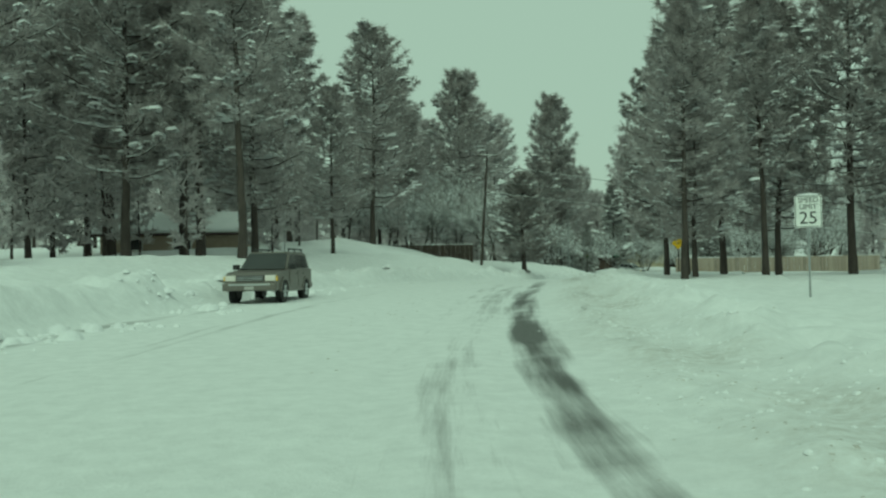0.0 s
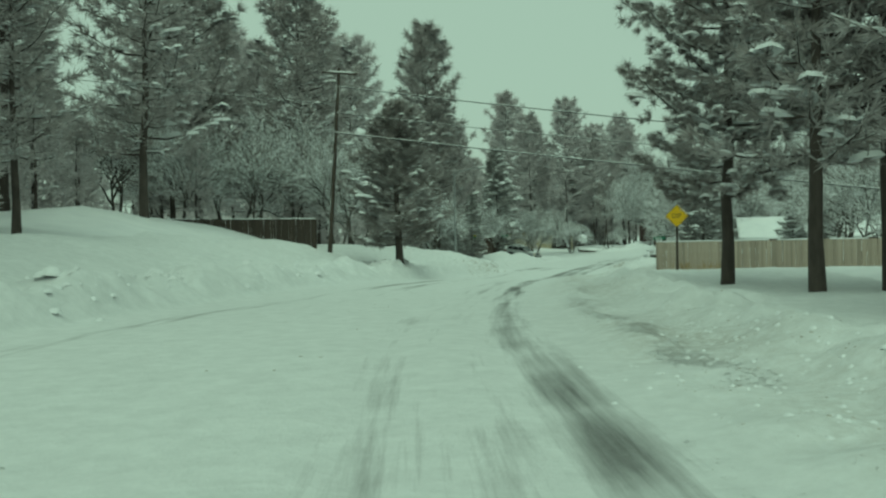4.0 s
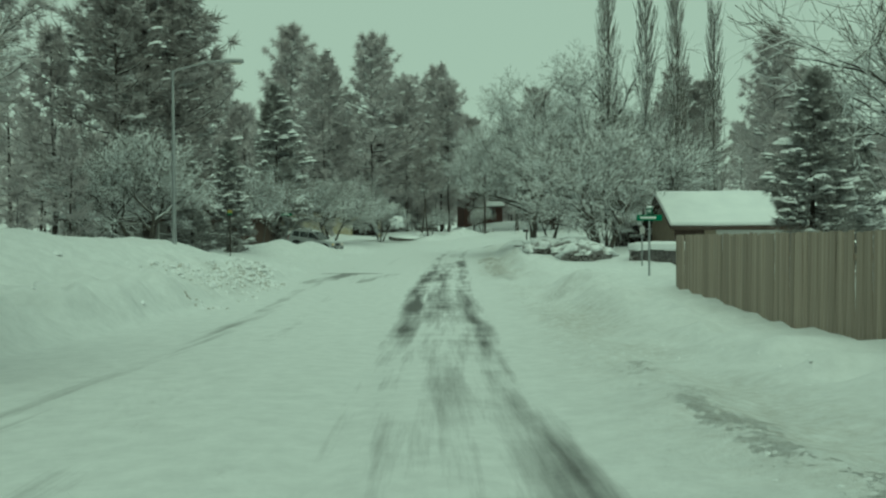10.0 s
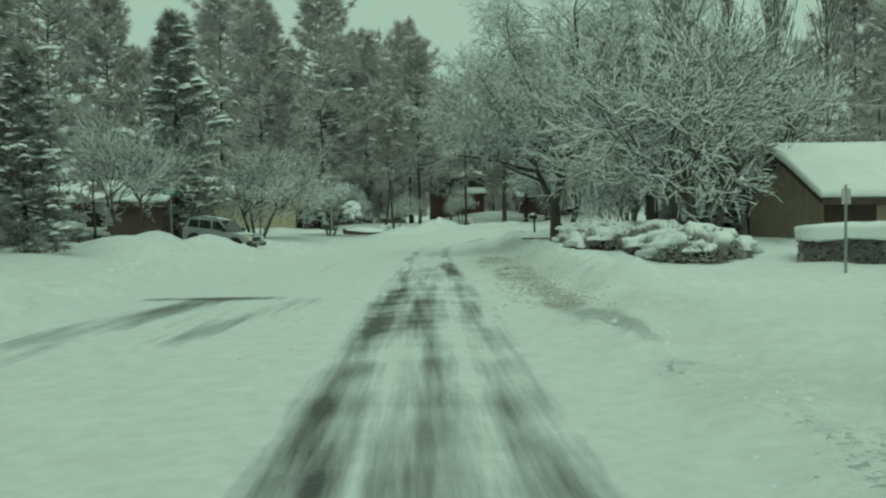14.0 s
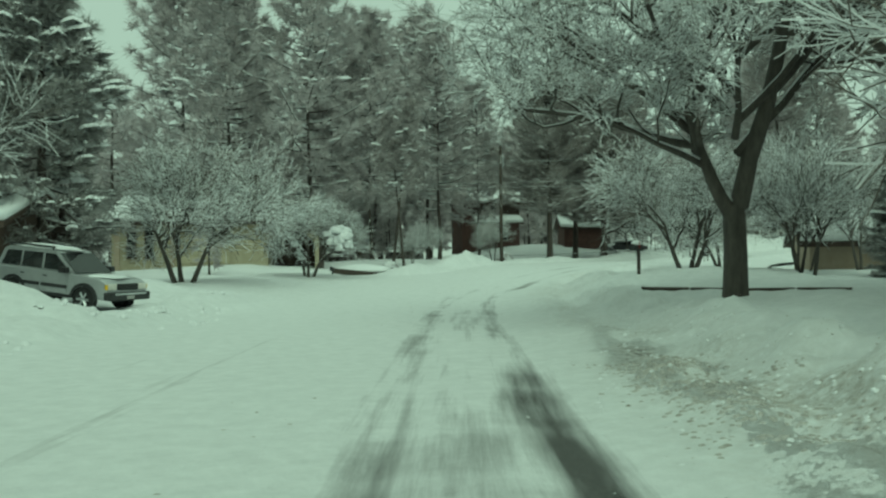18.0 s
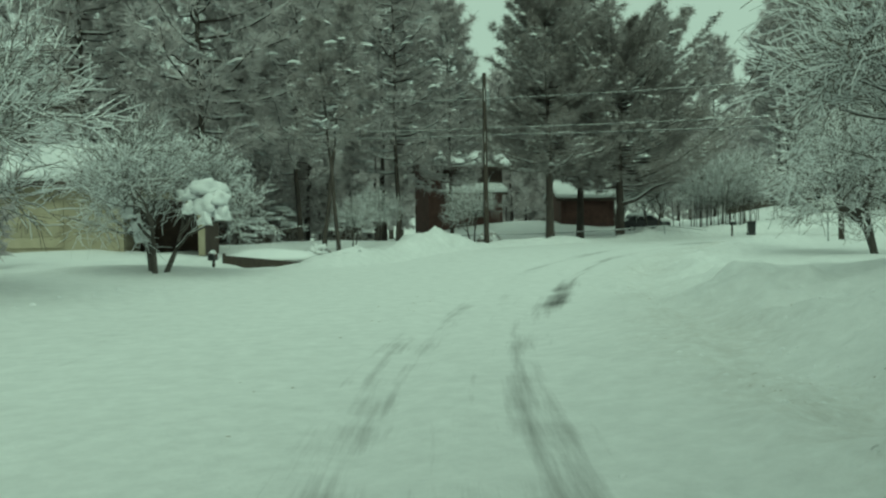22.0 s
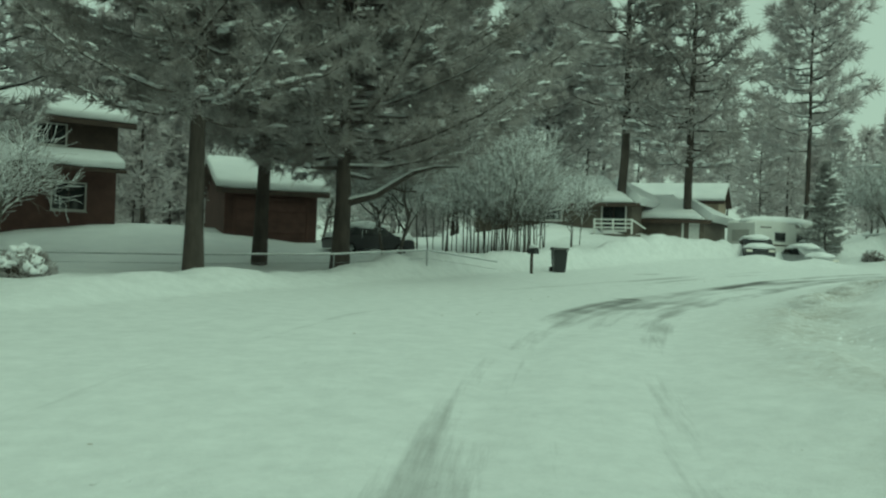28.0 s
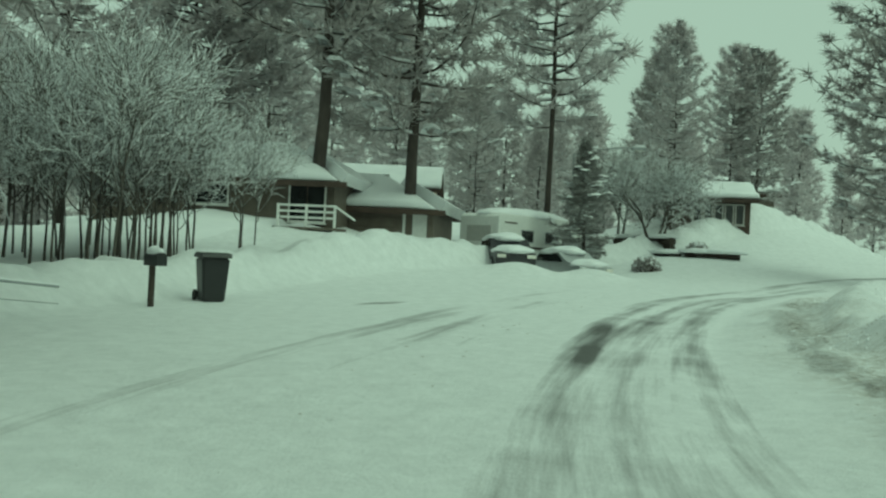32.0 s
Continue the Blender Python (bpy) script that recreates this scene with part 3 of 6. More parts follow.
clods("snow_clods", 9000, 2.3, 4.6, 0.019, SNOW, "pale broken crumbs of snow among the slush", soiled_only=True)
clods("snow_clods", 2600, 3.4, 5.4, 0.022, SNOW, "broken snow lumps on the near bank", (-5, 205), 0.35)
clods("snow_clods", 800, -9.0, -7.2, 0.06, SNOW, "broken blocks of snow heaped at the corner", (104, 119), 0.2)
clods("slush_clods", 800, -8.8, -7.0, 0.035, SLUSH, "grey blocks of slush heaped at the corner", (104, 119), 0.25)
clods("snow_clods", 2000, -10.4, -7.6, 0.045, SNOW, "broken white snow lumps on the far bank", (-5, 190))
clods("snow_clods", 260, -10.4, -7.8, 0.11, SNOW, "big broken blocks of snow along the far bank", (0, 114), 0.5)
clods("slush_clods", 1200, -2.6, -1.4, 0.016, SLUSH, "small grey crumbs between the wheel tracks")
clods("slush_clods", 9000, 2.3, 3.6, 0.02, SLUSH, "churned brown slush heaped beside the wheel track", (121, 143), 0.35)


# ---- trees ----
def tubes(paths, sides):
    """Tapered tubes: each path a list of (x, y, z, radius)."""
    verts, faces = [], []
    ring = [(math.cos(2 * math.pi * k / sides), math.sin(2 * math.pi * k / sides)) for k in range(sides)]
    for path in paths:
        base = len(verts)
        for i, (x, y, z, r) in enumerate(path):
            p, q = path[max(i - 1, 0)], path[min(i + 1, len(path) - 1)]
            w = Vector((q[0] - p[0], q[1] - p[1], q[2] - p[2])).normalized()
            u = w.cross(Vector((0, 0, 1)) if abs(w.z) < 0.95 else Vector((1, 0, 0))).normalized()
            v = u.cross(w)
            verts.extend((x + r * (u.x * c + v.x * e), y + r * (u.y * c + v.y * e), z + r * (u.z * c + v.z * e)) for c, e in ring)
        for i in range(len(path) - 1):
            a = base + i * sides
            faces.extend((a + k, a + (k + 1) % sides, a + sides + (k + 1) % sides, a + sides + k) for k in range(sides))
    return verts, faces


def tufts(places, ways, size, blades, width, rng, lift=0.25, plain_blades=False):
    """Bursts of thin blades at the places, thrown forward along the ways."""
    places, ways = np.repeat(places, blades, 0), np.repeat(ways, blades, 0)
    n = len(places)
    out = ways * 0.8 + rng.normal(0, 0.75, (n, 3)) + np.array([0, 0, lift])
    out /= np.linalg.norm(out, axis=1)[:, None]
    across = np.cross(out, rng.normal(0, 1, (n, 3)))
    across /= np.linalg.norm(across, axis=1)[:, None] + 1e-6
    length = size * rng.uniform(0.6, 1.25, n)[:, None]
    mid = places + out * length * 0.55
    if plain_blades:
        v = np.stack([places + across * width, places - across * width, places + out * length * 1.1], 1).reshape(-1, 3)
        return v, np.arange(3 * n).reshape(-1, 3)
    v = np.stack([places, mid + across * width, places + out * length, mid - across * width], 1).reshape(-1, 3)
    f = np.arange(4 * n).reshape(-1, 4)
    return v, f


def conifer(name, label, height, radius, bare, branches, seed, needles, tuft=0.42, blades=11, width=0.045, droop=0.0, cone=0.75, snow=0.4, cap=0.2, r0=0.3, steps=7, spread=0.3, far=False, lining=0.55):
    """A conifer: straight trunk, whorled limbs, tufted needles and the snow that lies on them."""
    rng = np.random.default_rng(seed)
    root = thing(name, Matrix(), label, "tree")
    bend = rng.normal(0, 0.012, (12, 2)).cumsum(0) * height * 0.25
    core = lambda h: np.array([np.interp(h, np.linspace(0, height, 12), bend[:, 0]), np.interp(h, np.linspace(0, height, 12), bend[:, 1]), h])
    trunk = [(*core(h), r0 * (1 - 0.93 * h / height) * (1.25 if h == 0 else 1)) for h in np.linspace(0, height, 12)]
    trunk[0] = (trunk[0][0], trunk[0][1], -0.6, trunk[0][3])
    limbs, lined, places, ways = [], [], [], []
    for i in range(branches):
        u = (i + rng.uniform(0, 1)) / branches
        h = height * (bare + (1 - bare) * u ** 0.9)
        shape = (1 - u) ** cone * (0.62 + 0.38 * min(1, u / 0.22 + 0.25)) + 0.07
        length = radius * shape * rng.uniform(0.6, 1.15)
        az = i * 2.399 + rng.uniform(-0.5, 0.5)
        rise = (0.10 + 0.5 * u) * (1 - droop) - 0.42 * droop
        c, path = core(h), []
        sway, lift = rng.normal(0, 0.10, 5).cumsum() * length * 0.5, rng.normal(0, 0.05, 5).cumsum() * length * 0.5
        for k in range(5):
            f = k / 4
            path.append((c[0] + math.cos(az) * length * f - math.sin(az) * sway[k] * f, c[1] + math.sin(az) * length * f + math.cos(az) * sway[k] * f, h + lift[k] * f + length * (rise * f - 0.28 * f * (1 - droop) * (1 - f) + 0.16 * f * f), max(0.012, min(0.085, 0.055 * length / 3) * (1 - 0.85 * f))))
        limbs.append(path)
        if rng.uniform() < lining and not far:
            lined.append([(x, y, z + 0.9 * r + 0.012, 0.8 * r + 0.014) for x, y, z, r in path])
        way = np.array([math.cos(az), math.sin(az), 0.15])
        for k in range(steps):
            f = 0.28 + 0.72 * (k + rng.uniform(0, 1)) / steps
            q = np.array([np.interp(f, [0, .25, .5, .75, 1], [p[j] for p in path]) for j in range(3)])
            for side in (-1, 0, 1):
                if side and rng.uniform() < 0.25:
                    continue
                off = side * spread * length * (1.15 - f) * rng.uniform(0.5, 1.2)
                places.append(q + np.array([-math.sin(az) * off, math.cos(az) * off, rng.normal(0, 0.08) - 0.1 * abs(off)]))
                ways.append(way + np.array([-math.sin(az), math.cos(az), 0]) * side * 0.8)
    places.append(core(height)), ways.append(np.array([0, 0, 1.0]))
    places, ways = np.array(places), np.array(ways)
    mesh_object("trunk", *tubes([trunk], 9), BARK, root, smooth=True)
    mesh_object("branchwork", *tubes([p[::2] for p in limbs] if far else limbs, 3), BARK, root)["kind"] = "stuff"
    v, f = tufts(places, ways, tuft, 2 * blades if not far else blades, width if far else 0.55 * width, rng, plain_blades=True)
    mesh_object("crown", v.tolist(), f.tolist(), needles, root)["kind"] = "stuff"
    chosen = rng.uniform(0, 1, len(places)) < snow
    pick, along = places[chosen], ways[chosen]
    if len(pick):
        clump = 0.3 + 1.5 * field(pick[:, 0] * 1.1 + seed, pick[:, 2] * 1.1 + pick[:, 1], seed) ** 2
        v, f = caps(pick + np.array([0, 0, 0.06]), cap * clump * rng.uniform(0.5, 1.3, len(pick)), rng, 0.5, along, 1.35)
        if lined:
            tv, tf = tubes(lined, 3)
            f = f + [tuple(i + len(v) for i in q) for q in tf]
            v = np.concatenate([v, np.array(tv)])
        mesh_object("snow", v.tolist(), f, SNOW, root, "snow lying on the boughs", smooth=True)["kind"] = "stuff"
    return root


def broadleaf(name, label, height, spread, seed, opening=0.0, levels=5, trunks=1, r0=0.2, fork=0.25, up=0.35, kids=4, sides=4, mat=None, snow=1.0, droop=0.0, stem=0.36, limbs=(), taper=1.0):
    """A bare tree in winter: forking limbs down to twigs, with snow along the upper side of each."""
    rng = np.random.default_rng(seed)
    root = thing(name, Matrix(), label, "tree")
    paths = []

    def grow(p, way, length, r, level, bend=None):
        n = 7 if level < 2 else 6 if level == 2 else 4 if level < levels else 3
        path, w = [(*p, r)], Vector(way)
        q = Vector(p)
        for k in range(1, n):
            w = (w + Vector(rng.normal(0, 0.05 if level == 0 else 0.22 if bend is None else 0.08, 3)) + Vector((0, 0, ((up if level < 3 else up * 0.3 - droop) if bend is None else bend) * 0.22))).normalized()
            q = q + w * length / (n - 1)
            path.append((*q, r * (1 - 0.62 * k / (n - 1))))
        paths.append((level, path))
        if level >= levels:
            return
        count = kids + (1 if level in (1, 2) else 0)
        for k in range(count):
            f = 0.35 + 0.65 * (k + rng.uniform(0, 1)) / count if level else 0.55 + 0.45 * (k + rng.uniform()) / count
            i = min(int(f * (n - 1)), n - 2)
            g = f * (n - 1) - i
            a, b = path[i], path[i + 1]
            at = Vector([a[j] * (1 - g) + b[j] * g for j in range(3)])
            side = Vector(rng.normal(0, 1, 3))
            side = (side - side.dot(w) * w).normalized()
            side.z = side.z * 0.7 + 0.12
            ang = rng.uniform(0.45, 0.95) + (opening if level == 0 else 0)
            grow(at, (w * math.cos(ang) + side * math.sin(ang) * (1.1 if level < 2 else 1)).normalized(), length * rng.uniform(0.62, 0.82) * (spread if level == 0 else taper), r * (0.43 if level else 0.58) * rng.uniform(0.75, 1.05), level + 1)

    for h, reach, side, az, rise, length, r, bend in limbs:
        c, d, e = math.cos(radians(az)), math.sin(radians(az)), radians(rise)
        at = (math.cos(radians(side)) * reach, math.sin(radians(side)) * reach, h)
        grow(at, (c * math.cos(e), d * math.cos(e), math.sin(e)), length, r, 1, bend)
    if limbs:
        paths.append((0, [(0, 0, -0.5, r0 * 1.35), (0, 0, 0.3, r0 * 1.05), (0.02, 0, 1.2, r0 * 0.95), (0, 0.03, limbs[0][0] + 0.15, r0 * 0.9)]))
    for k in range(0 if limbs else trunks):
        az = 2 * math.pi * k / trunks + rng.uniform(-0.5, 0.5)
        lean = 0.0 if trunks == 1 else fork
        grow((0.15 * math.cos(az) * (trunks > 1), 0.15 * math.sin(az) * (trunks > 1), -0.4), (math.cos(az) * lean, math.sin(az) * lean, 1), height * (stem if trunks == 1 else 0.42), r0, 0)
    thick = [p for level, p in paths if level < 3]
    coated = [p for level, p in paths if level == levels and rng.uniform() < 0.55 * snow]
    skip = {id(p) for p in coated}
    thin = [[(x, y, z, max(r, 0.007)) for x, y, z, r in p] for level, p in paths if level >= 3 and id(p) not in skip]
    mesh_object("trunk", *tubes(thick, 7), mat or GREYBARK, root, smooth=True)
    mesh_object("twigwork", *tubes(thin, 3), TWIG, root)["kind"] = "stuff"
    if snow:
        white = []
        for level, p in paths:
            w = Vector(p[-1][:3]) - Vector(p[0][:3])
            if level in (0, levels) or rng.uniform() > snow or abs(w.normalized().z) > 0.93:
                continue
            white.append([(x, y, z + max(r, 0.006) * 0.85 + 0.005, max(r, 0.006) * 0.62 + 0.005) for x, y, z, r in p])
        white += [[(x, y, z, max(r, 0.006) * 0.7 + 0.006) for x, y, z, r in p] for p in coated]
        mesh_object("snow", *tubes(white, 3), SNOW, root, "snow lying along the branches")["kind"] = "stuff"
    return root


def plant(kinds, spots, rng, group="", sink=0.1, exact=False):
    """Put trees at (x, y, height scale); the first of each kind is moved, the others are copies."""
    for i, (x, y, k) in enumerate(spots):
        src = kinds[i % len(kinds)]
        if k < 0:
            src, k = kinds[2 % len(kinds)], -k
        m = pose(x, y, on_ground(x, y, sink), 0, 0, rng.uniform(0, 360)) @ Matrix.Diagonal((k, k, k, 1))
        if src.get("used"):
            ob = copy_thing(src, m @ Matrix.Diagonal((*(1 / k for k in src.scale), 1)) if exact else m)
        else:
            src["used"], ob = 1, src
            src.matrix_world = m
        if group:
            ob["group"] = group


tree_rng = np.random.default_rng(4)
PINE = [conifer("pine_tree", "tall dark ponderosa pine with snow-flecked boughs", 18, r, b, n, sd, NEEDLES, tuft=0.56, blades=8, width=0.07, snow=0.5, cap=0.27, r0=0.23, spread=0.4, steps=6, cone=0.52)
        for r, b, n, sd in ((4.1, 0.20, 84, 1), (3.6, 0.28, 76, 2), (4.5, 0.16, 88, 3), (3.3, 0.36, 70, 4))]
# the pines farther off take the needle colour that has haze mixed in
HIGHPINE = [conifer("pine_tree", "tall pine behind the houses, flecked with snow and paled for haze", 18, r, b, n, sd, HAZED_FROST, tuft=0.56, blades=8, width=0.07, snow=0.45, cap=0.25, r0=0.15, spread=0.4, steps=6, cone=0.5)
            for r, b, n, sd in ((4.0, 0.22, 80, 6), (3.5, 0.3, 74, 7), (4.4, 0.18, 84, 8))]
FARPINE = [conifer("pine_tree", "distant pine dusted with snow, its needles paled for haze", 18, r, b, 44, sd, HAZED_FROST, tuft=0.95, blades=6, width=0.14, snow=0.13, cap=0.34, far=True, steps=4, r0=0.26, spread=0.45, cone=0.6)
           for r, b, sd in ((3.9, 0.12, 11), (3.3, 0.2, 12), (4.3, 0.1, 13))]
FIR = [conifer("spruce_tree", "snow-laden spruce with drooping boughs", 10, 3.0, 0.05, 90, sd, SPRUCE, tuft=0.42, blades=9, width=0.055, droop=0.65, cone=0.85, snow=0.8, cap=0.24, r0=0.16, steps=6, spread=0.35)
       for sd in (21, 22)]

PINES = [(-17.2, 50.6, 1.25), (-13.4, 52.9, 1.3), (-11.1, 57.8, -1.1), (-9.5, 46.4, 1.1), (-22, 62, 1.2), (-26, 50, 1.3), (-30, 58, 1.2), (-21, 42, 1.1), (-18, 66, 1.2),
         (-4.8, 86.9, -1.08), (-3.5, 106, 1.15), (-14, 92, 1.2), (-7.0, 68.8, 0.58), (-18.4, 97.7, 1.05), (-20, 86, -0.95), (-22, 84, 1.2), (4.5, 108, 1.05), (19.9, 138, 1.18), (-27, 70, 1.2), (-34, 66, 1.2),
         (16.6, 53.6, 0.72), (13.0, 41.5, 0.6), (14.2, 43.4, 0.6), (19.2, 47.4, 0.78), (24.4, 48, 0.85), (19, 53.8, 0.75), (21.5, 51, 0.82), (26, 43, 0.82), (30, 52, 0.75), (33, 44, 0.8),
         (17.6, 134.5, 0.9), (21.5, 137.5, -0.95),
         (85.3, 199.5, 1.0), (151, 192, 0.62), (147, 184.5, 0.63), (123.5, 177.6, -0.82), (117.8, 198.0, 1.05), (114.7, 200.9, 1.1)]
HIGH = [(1.0, 120.4, 1.1), (6.6, 124.7, 1.35), (9.2, 116.5, -1.1), (-9, 118, 1.1), (-2, 128, -1.2), (54.6, 192.3, -1.35), (70.7, 201, 1.15), (47.1, 206.3, 1.25), (49.5, 197, 1.25), (52, 203, 1.2), (62, 196, -1.1), (65, 205, 1.2), (58.8, 199, 1.1), (88.6, 151.2, 0.95), (87.3, 145.4, 0.9),
        (121, 212, 1.2), (73, 209, 1.1), (67, 212, 1.2), (76, 203, 0.9), (129.9, 194.9, 1.0), (141.9, 189.5, 0.63), (146.2, 186.4, 0.62), (27, 176, 1.0), (32, 179, 1.05), (21.5, 172, 0.95), (122.2, 213.9, 1.0), (112.8, 214.1, 0.95), (123.9, 209.9, 0.95), (147.4, 212.8, 0.72), (146.1, 205.4, 0.68), (155.7, 201.7, 0.62), (142.5, 216, 0.78), (163.3, 216.5, 0.68)]
plant(PINE, PINES, tree_rng)
plant(HIGHPINE, HIGH, tree_rng)
plant(FIR, [(35, 163.6, 1.6), (25.9, 78.6, 0.66), (30.9, 90.2, 0.55), (123.1, 191.2, 0.6), (86.5, 140.8, 1.5), (52.5, 108, 0.75), (24.5, 134, 0.75), (21.8, 131.0, 0.6), (46.5, 103.5, 0.62), (62.5, 143.5, 0.45)], tree_rng, exact=True)
BROAD = conifer("pine_tree", "broad dark pine with a thick low limb and snow-laden boughs", 15, 9.6, 0.25, 130, 35, BOUGHS, tuft=0.46, blades=17, width=0.034, snow=0.26, cap=0.24, r0=0.36, steps=22, spread=0.36, cone=0.5, lining=0.15)
BROAD.matrix_world = pose(86.4, 195.9, on_ground(86.4, 195.9, 0.1))
low = [(0.1, -0.1, 2.7, 0.14), (0.8, -0.9, 3.0, 0.12), (1.7, -1.9, 3.9, 0.085), (2.3, -2.5, 4.15, 0.055), (3.0, -3.1, 4.2, 0.02)]
mesh_object("low_limb", *tubes([low, [(1.2, -1.4, 3.3, 0.05), (1.7, -1.5, 3.2, 0.04), (2.1, -1.8, 3.25, 0.02)]], 7), BARK, BROAD, smooth=True)
mesh_object("limb_snow", *tubes([[(x, y, z + 0.9 * r, 0.75 * r) for x, y, z, r in low]], 6), SNOW, BROAD, "snow lying along the low limb", smooth=True)
plant([conifer("pine_tree", "tall pine with snow-laden boughs above a red house", 17, 5.6, 0.27, 96, 36, BOUGHS, tuft=0.46, blades=14, width=0.036, snow=0.3, cap=0.24, r0=0.3, steps=15, spread=0.3, cone=0.6)],
      [(79.0, 194.1, 1.0)], tree_rng)
plant([conifer("pine_tree", "pine with long needles and snow on its boughs", 16, 4.6, 0.16, 80, 37, BOUGHS, tuft=0.26, blades=30, width=0.024, snow=0.42, cap=0.27, r0=0.2, steps=15, spread=0.4)], [(16.6, 58.3, 1.0)], tree_rng)
plant([conifer("pine_tree", "broad low pine with heavy snow on its boughs", 10, 3.6, 0.14, 84, 31, BOUGHS, tuft=0.36, blades=20, width=0.034, steps=11, snow=0.5, cap=0.3, r0=0.26)], [(10, 87, 1.0)], tree_rng)

SLENDER = conifer("slender_pine", "slender leaning pine with a bare stem", 13, 2.2, 0.45, 46, 91, NEEDLES, tuft=0.45, blades=7, width=0.05, snow=0.4, cap=0.2, r0=0.13, steps=5)
SLENDER.matrix_world = pose(59.5, 185.0, on_ground(59.5, 185.0, 0.1), 4, 5, 20)
copy_thing(SLENDER, pose(59.6, 183.0, on_ground(59.6, 183.0, 0.1), 3, 6, 140) @ Matrix.Diagonal((0.9, 0.9, 0.92, 1)))

# woods that close the view: a thick belt behind the houses, thinner farther off
wood_rng = random.Random(7)
CLEAR = ((108, 214, 24), (88, 212, 11), (47, 190, 9), (60, 117, 16), (26, 143, 6), (130, 190, 14))
spots = []
tries = 0
while len(spots) < 300 and tries < 14000:
    tries += 1
    x, y = wood_rng.uniform(-110, 260), wood_rng.uniform(10, 310)
    s_, d_, _ = nearest(x, y)
    away = abs(d_[0])
    near = 24 if d_[0] < 0 else 30
    if not near < away < 130 or (away > 75 and wood_rng.random() < 0.6) or any((x - a) ** 2 + (y - b) ** 2 < r * r for a, b, r in CLEAR):
        continue
    if all((x - a) ** 2 + (y - b) ** 2 > 20 for a, b, _ in spots) and all((x - a) ** 2 + (y - b) ** 2 > 9 for a, b, _ in PINES + HIGH):
        spots.append((x, y, wood_rng.uniform(0.8, 1.2) * (1.0 if away > 40 else 0.9)))
for k in range(34):
    x, y = wood_rng.uniform(52, 104), wood_rng.uniform(222, 252)
    spots.append((x, y, wood_rng.uniform(0.9, 1.25)))
spots = [(x, y, k * (0.68 if 140 < x < 170 and 195 < y < 210 else 1.0)) for x, y, k in spots]  # lower trees on the crest
spots.sort(key=lambda q: abs(nearest(q[0], q[1])[1][0]))
plant(FARPINE, spots[:190], tree_rng, "woods behind the houses")
young = []
while len(young) < 70:
    i = wood_rng.randrange(len(ALONG))
    dd = wood_rng.choice([wood_rng.uniform(-34, -19), wood_rng.uniform(-34, -19), wood_rng.uniform(22, 34)])
    x, y = STREET[i, 0] + SIDE[i, 0] * dd, STREET[i, 1] + SIDE[i, 1] * dd
    if ALONG[i] > 20 and not any((x - a) ** 2 + (y - b) ** 2 < r * r for a, b, r in CLEAR):
        young.append((x, y, wood_rng.uniform(0.25, 0.45)))


for k in range(40):
    young.append((wood_rng.uniform(38, 74), wood_rng.uniform(203, 226), wood_rng.uniform(0.25, 0.5)))
for k in range(40):
    young.append((wood_rng.uniform(94, 122), wood_rng.uniform(220, 244), wood_rng.uniform(0.3, 0.6)))


def join_trees(name, label, kinds, spots, rng):
    """The rest of the woods, too far off to be told apart, as one object."""
    verts, faces, slots, count = [], [], [], 0
    mats = {}
    for i, (x, y, k) in enumerate(spots):
        m = np.array(pose(x, y, on_ground(x, y, 0.1), 0, 0, rng.uniform(0, 360)) @ Matrix.Diagonal((k, k, k, 1)))
        for ch in kinds[i % len(kinds)].children:
            me = ch.data
            co = np.empty(len(me.vertices) * 3)
            me.vertices.foreach_get("co", co)
            verts.append(co.reshape(-1, 3) @ m[:3, :3].T + m[:3, 3])
            slot = mats.setdefault(me.materials[0].name, len(mats))
            for p in me.polygons:
                faces.append([v + count for v in p.vertices])
                slots.append(slot)
            count += len(me.vertices)
    me = bpy.data.meshes.new(name)
    me.from_pydata(np.concatenate(verts).tolist(), [], faces)
    for key in mats:
        me.materials.append(bpy.data.materials[key])
    me.polygons.foreach_set("material_index", slots)
    tagged(new(name, me), label, "woods", kind="stuff")


FAINTPINE = [conifer("far_pine", "far pine", 18, r, b, 30, sd, HAZED_FROST, tuft=1.25, blades=5, width=0.2, snow=0.1, cap=0.4, far=True, steps=3, r0=0.22, spread=0.45, cone=0.6)
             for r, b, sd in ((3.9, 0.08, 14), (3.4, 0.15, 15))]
join_trees("far_woods", "distant pine woods dusted with snow and paled for haze", FAINTPINE, spots[190:] + young, tree_rng)
for ob in FAINTPINE:
    for ch in list(ob.children):
        bpy.data.objects.remove(ch)
    bpy.data.objects.remove(ob)

# each limb: height and reach of its foot, the side it leaves from, its heading, rise, length, radius and bend
ELM_LIMBS = ((2.2, 0.12, 155, 155, 62, 2.6, 0.2, 0.1), (2.3, 0.1, -25, 0, 84, 7.5, 0.24, 0.2), (3.8, 0.85, 155, 162, 20, 4.6, 0.11, -0.02), (4.2, 1.0, 150, 125, 42, 4.8, 0.12, 0.1), (3.6, 0.1, 0, -35, 45, 4.8, 0.13, 0.0),
             (4.0, 0.1, 245, 245, 34, 3.8, 0.1, 0.0), (5.2, 0.2, 70, 70, 44, 4.6, 0.11, 0.1), (4.6, 0.2, 190, 195, 24, 5.0, 0.11, 0.0), (3.2, 0.5, 155, 178, 18, 3.6, 0.09, 0.0), (6.0, 0.2, -25, -10, 42, 4.4, 0.1, 0.1), (6.8, 0.2, 160, 150, 48, 4.6, 0.1, 0.05),
             (5.6, 0.2, 110, 110, 30, 4.4, 0.1, 0.0), (4.4, 0.1, 300, 300, 38, 4.2, 0.1, 0.0))
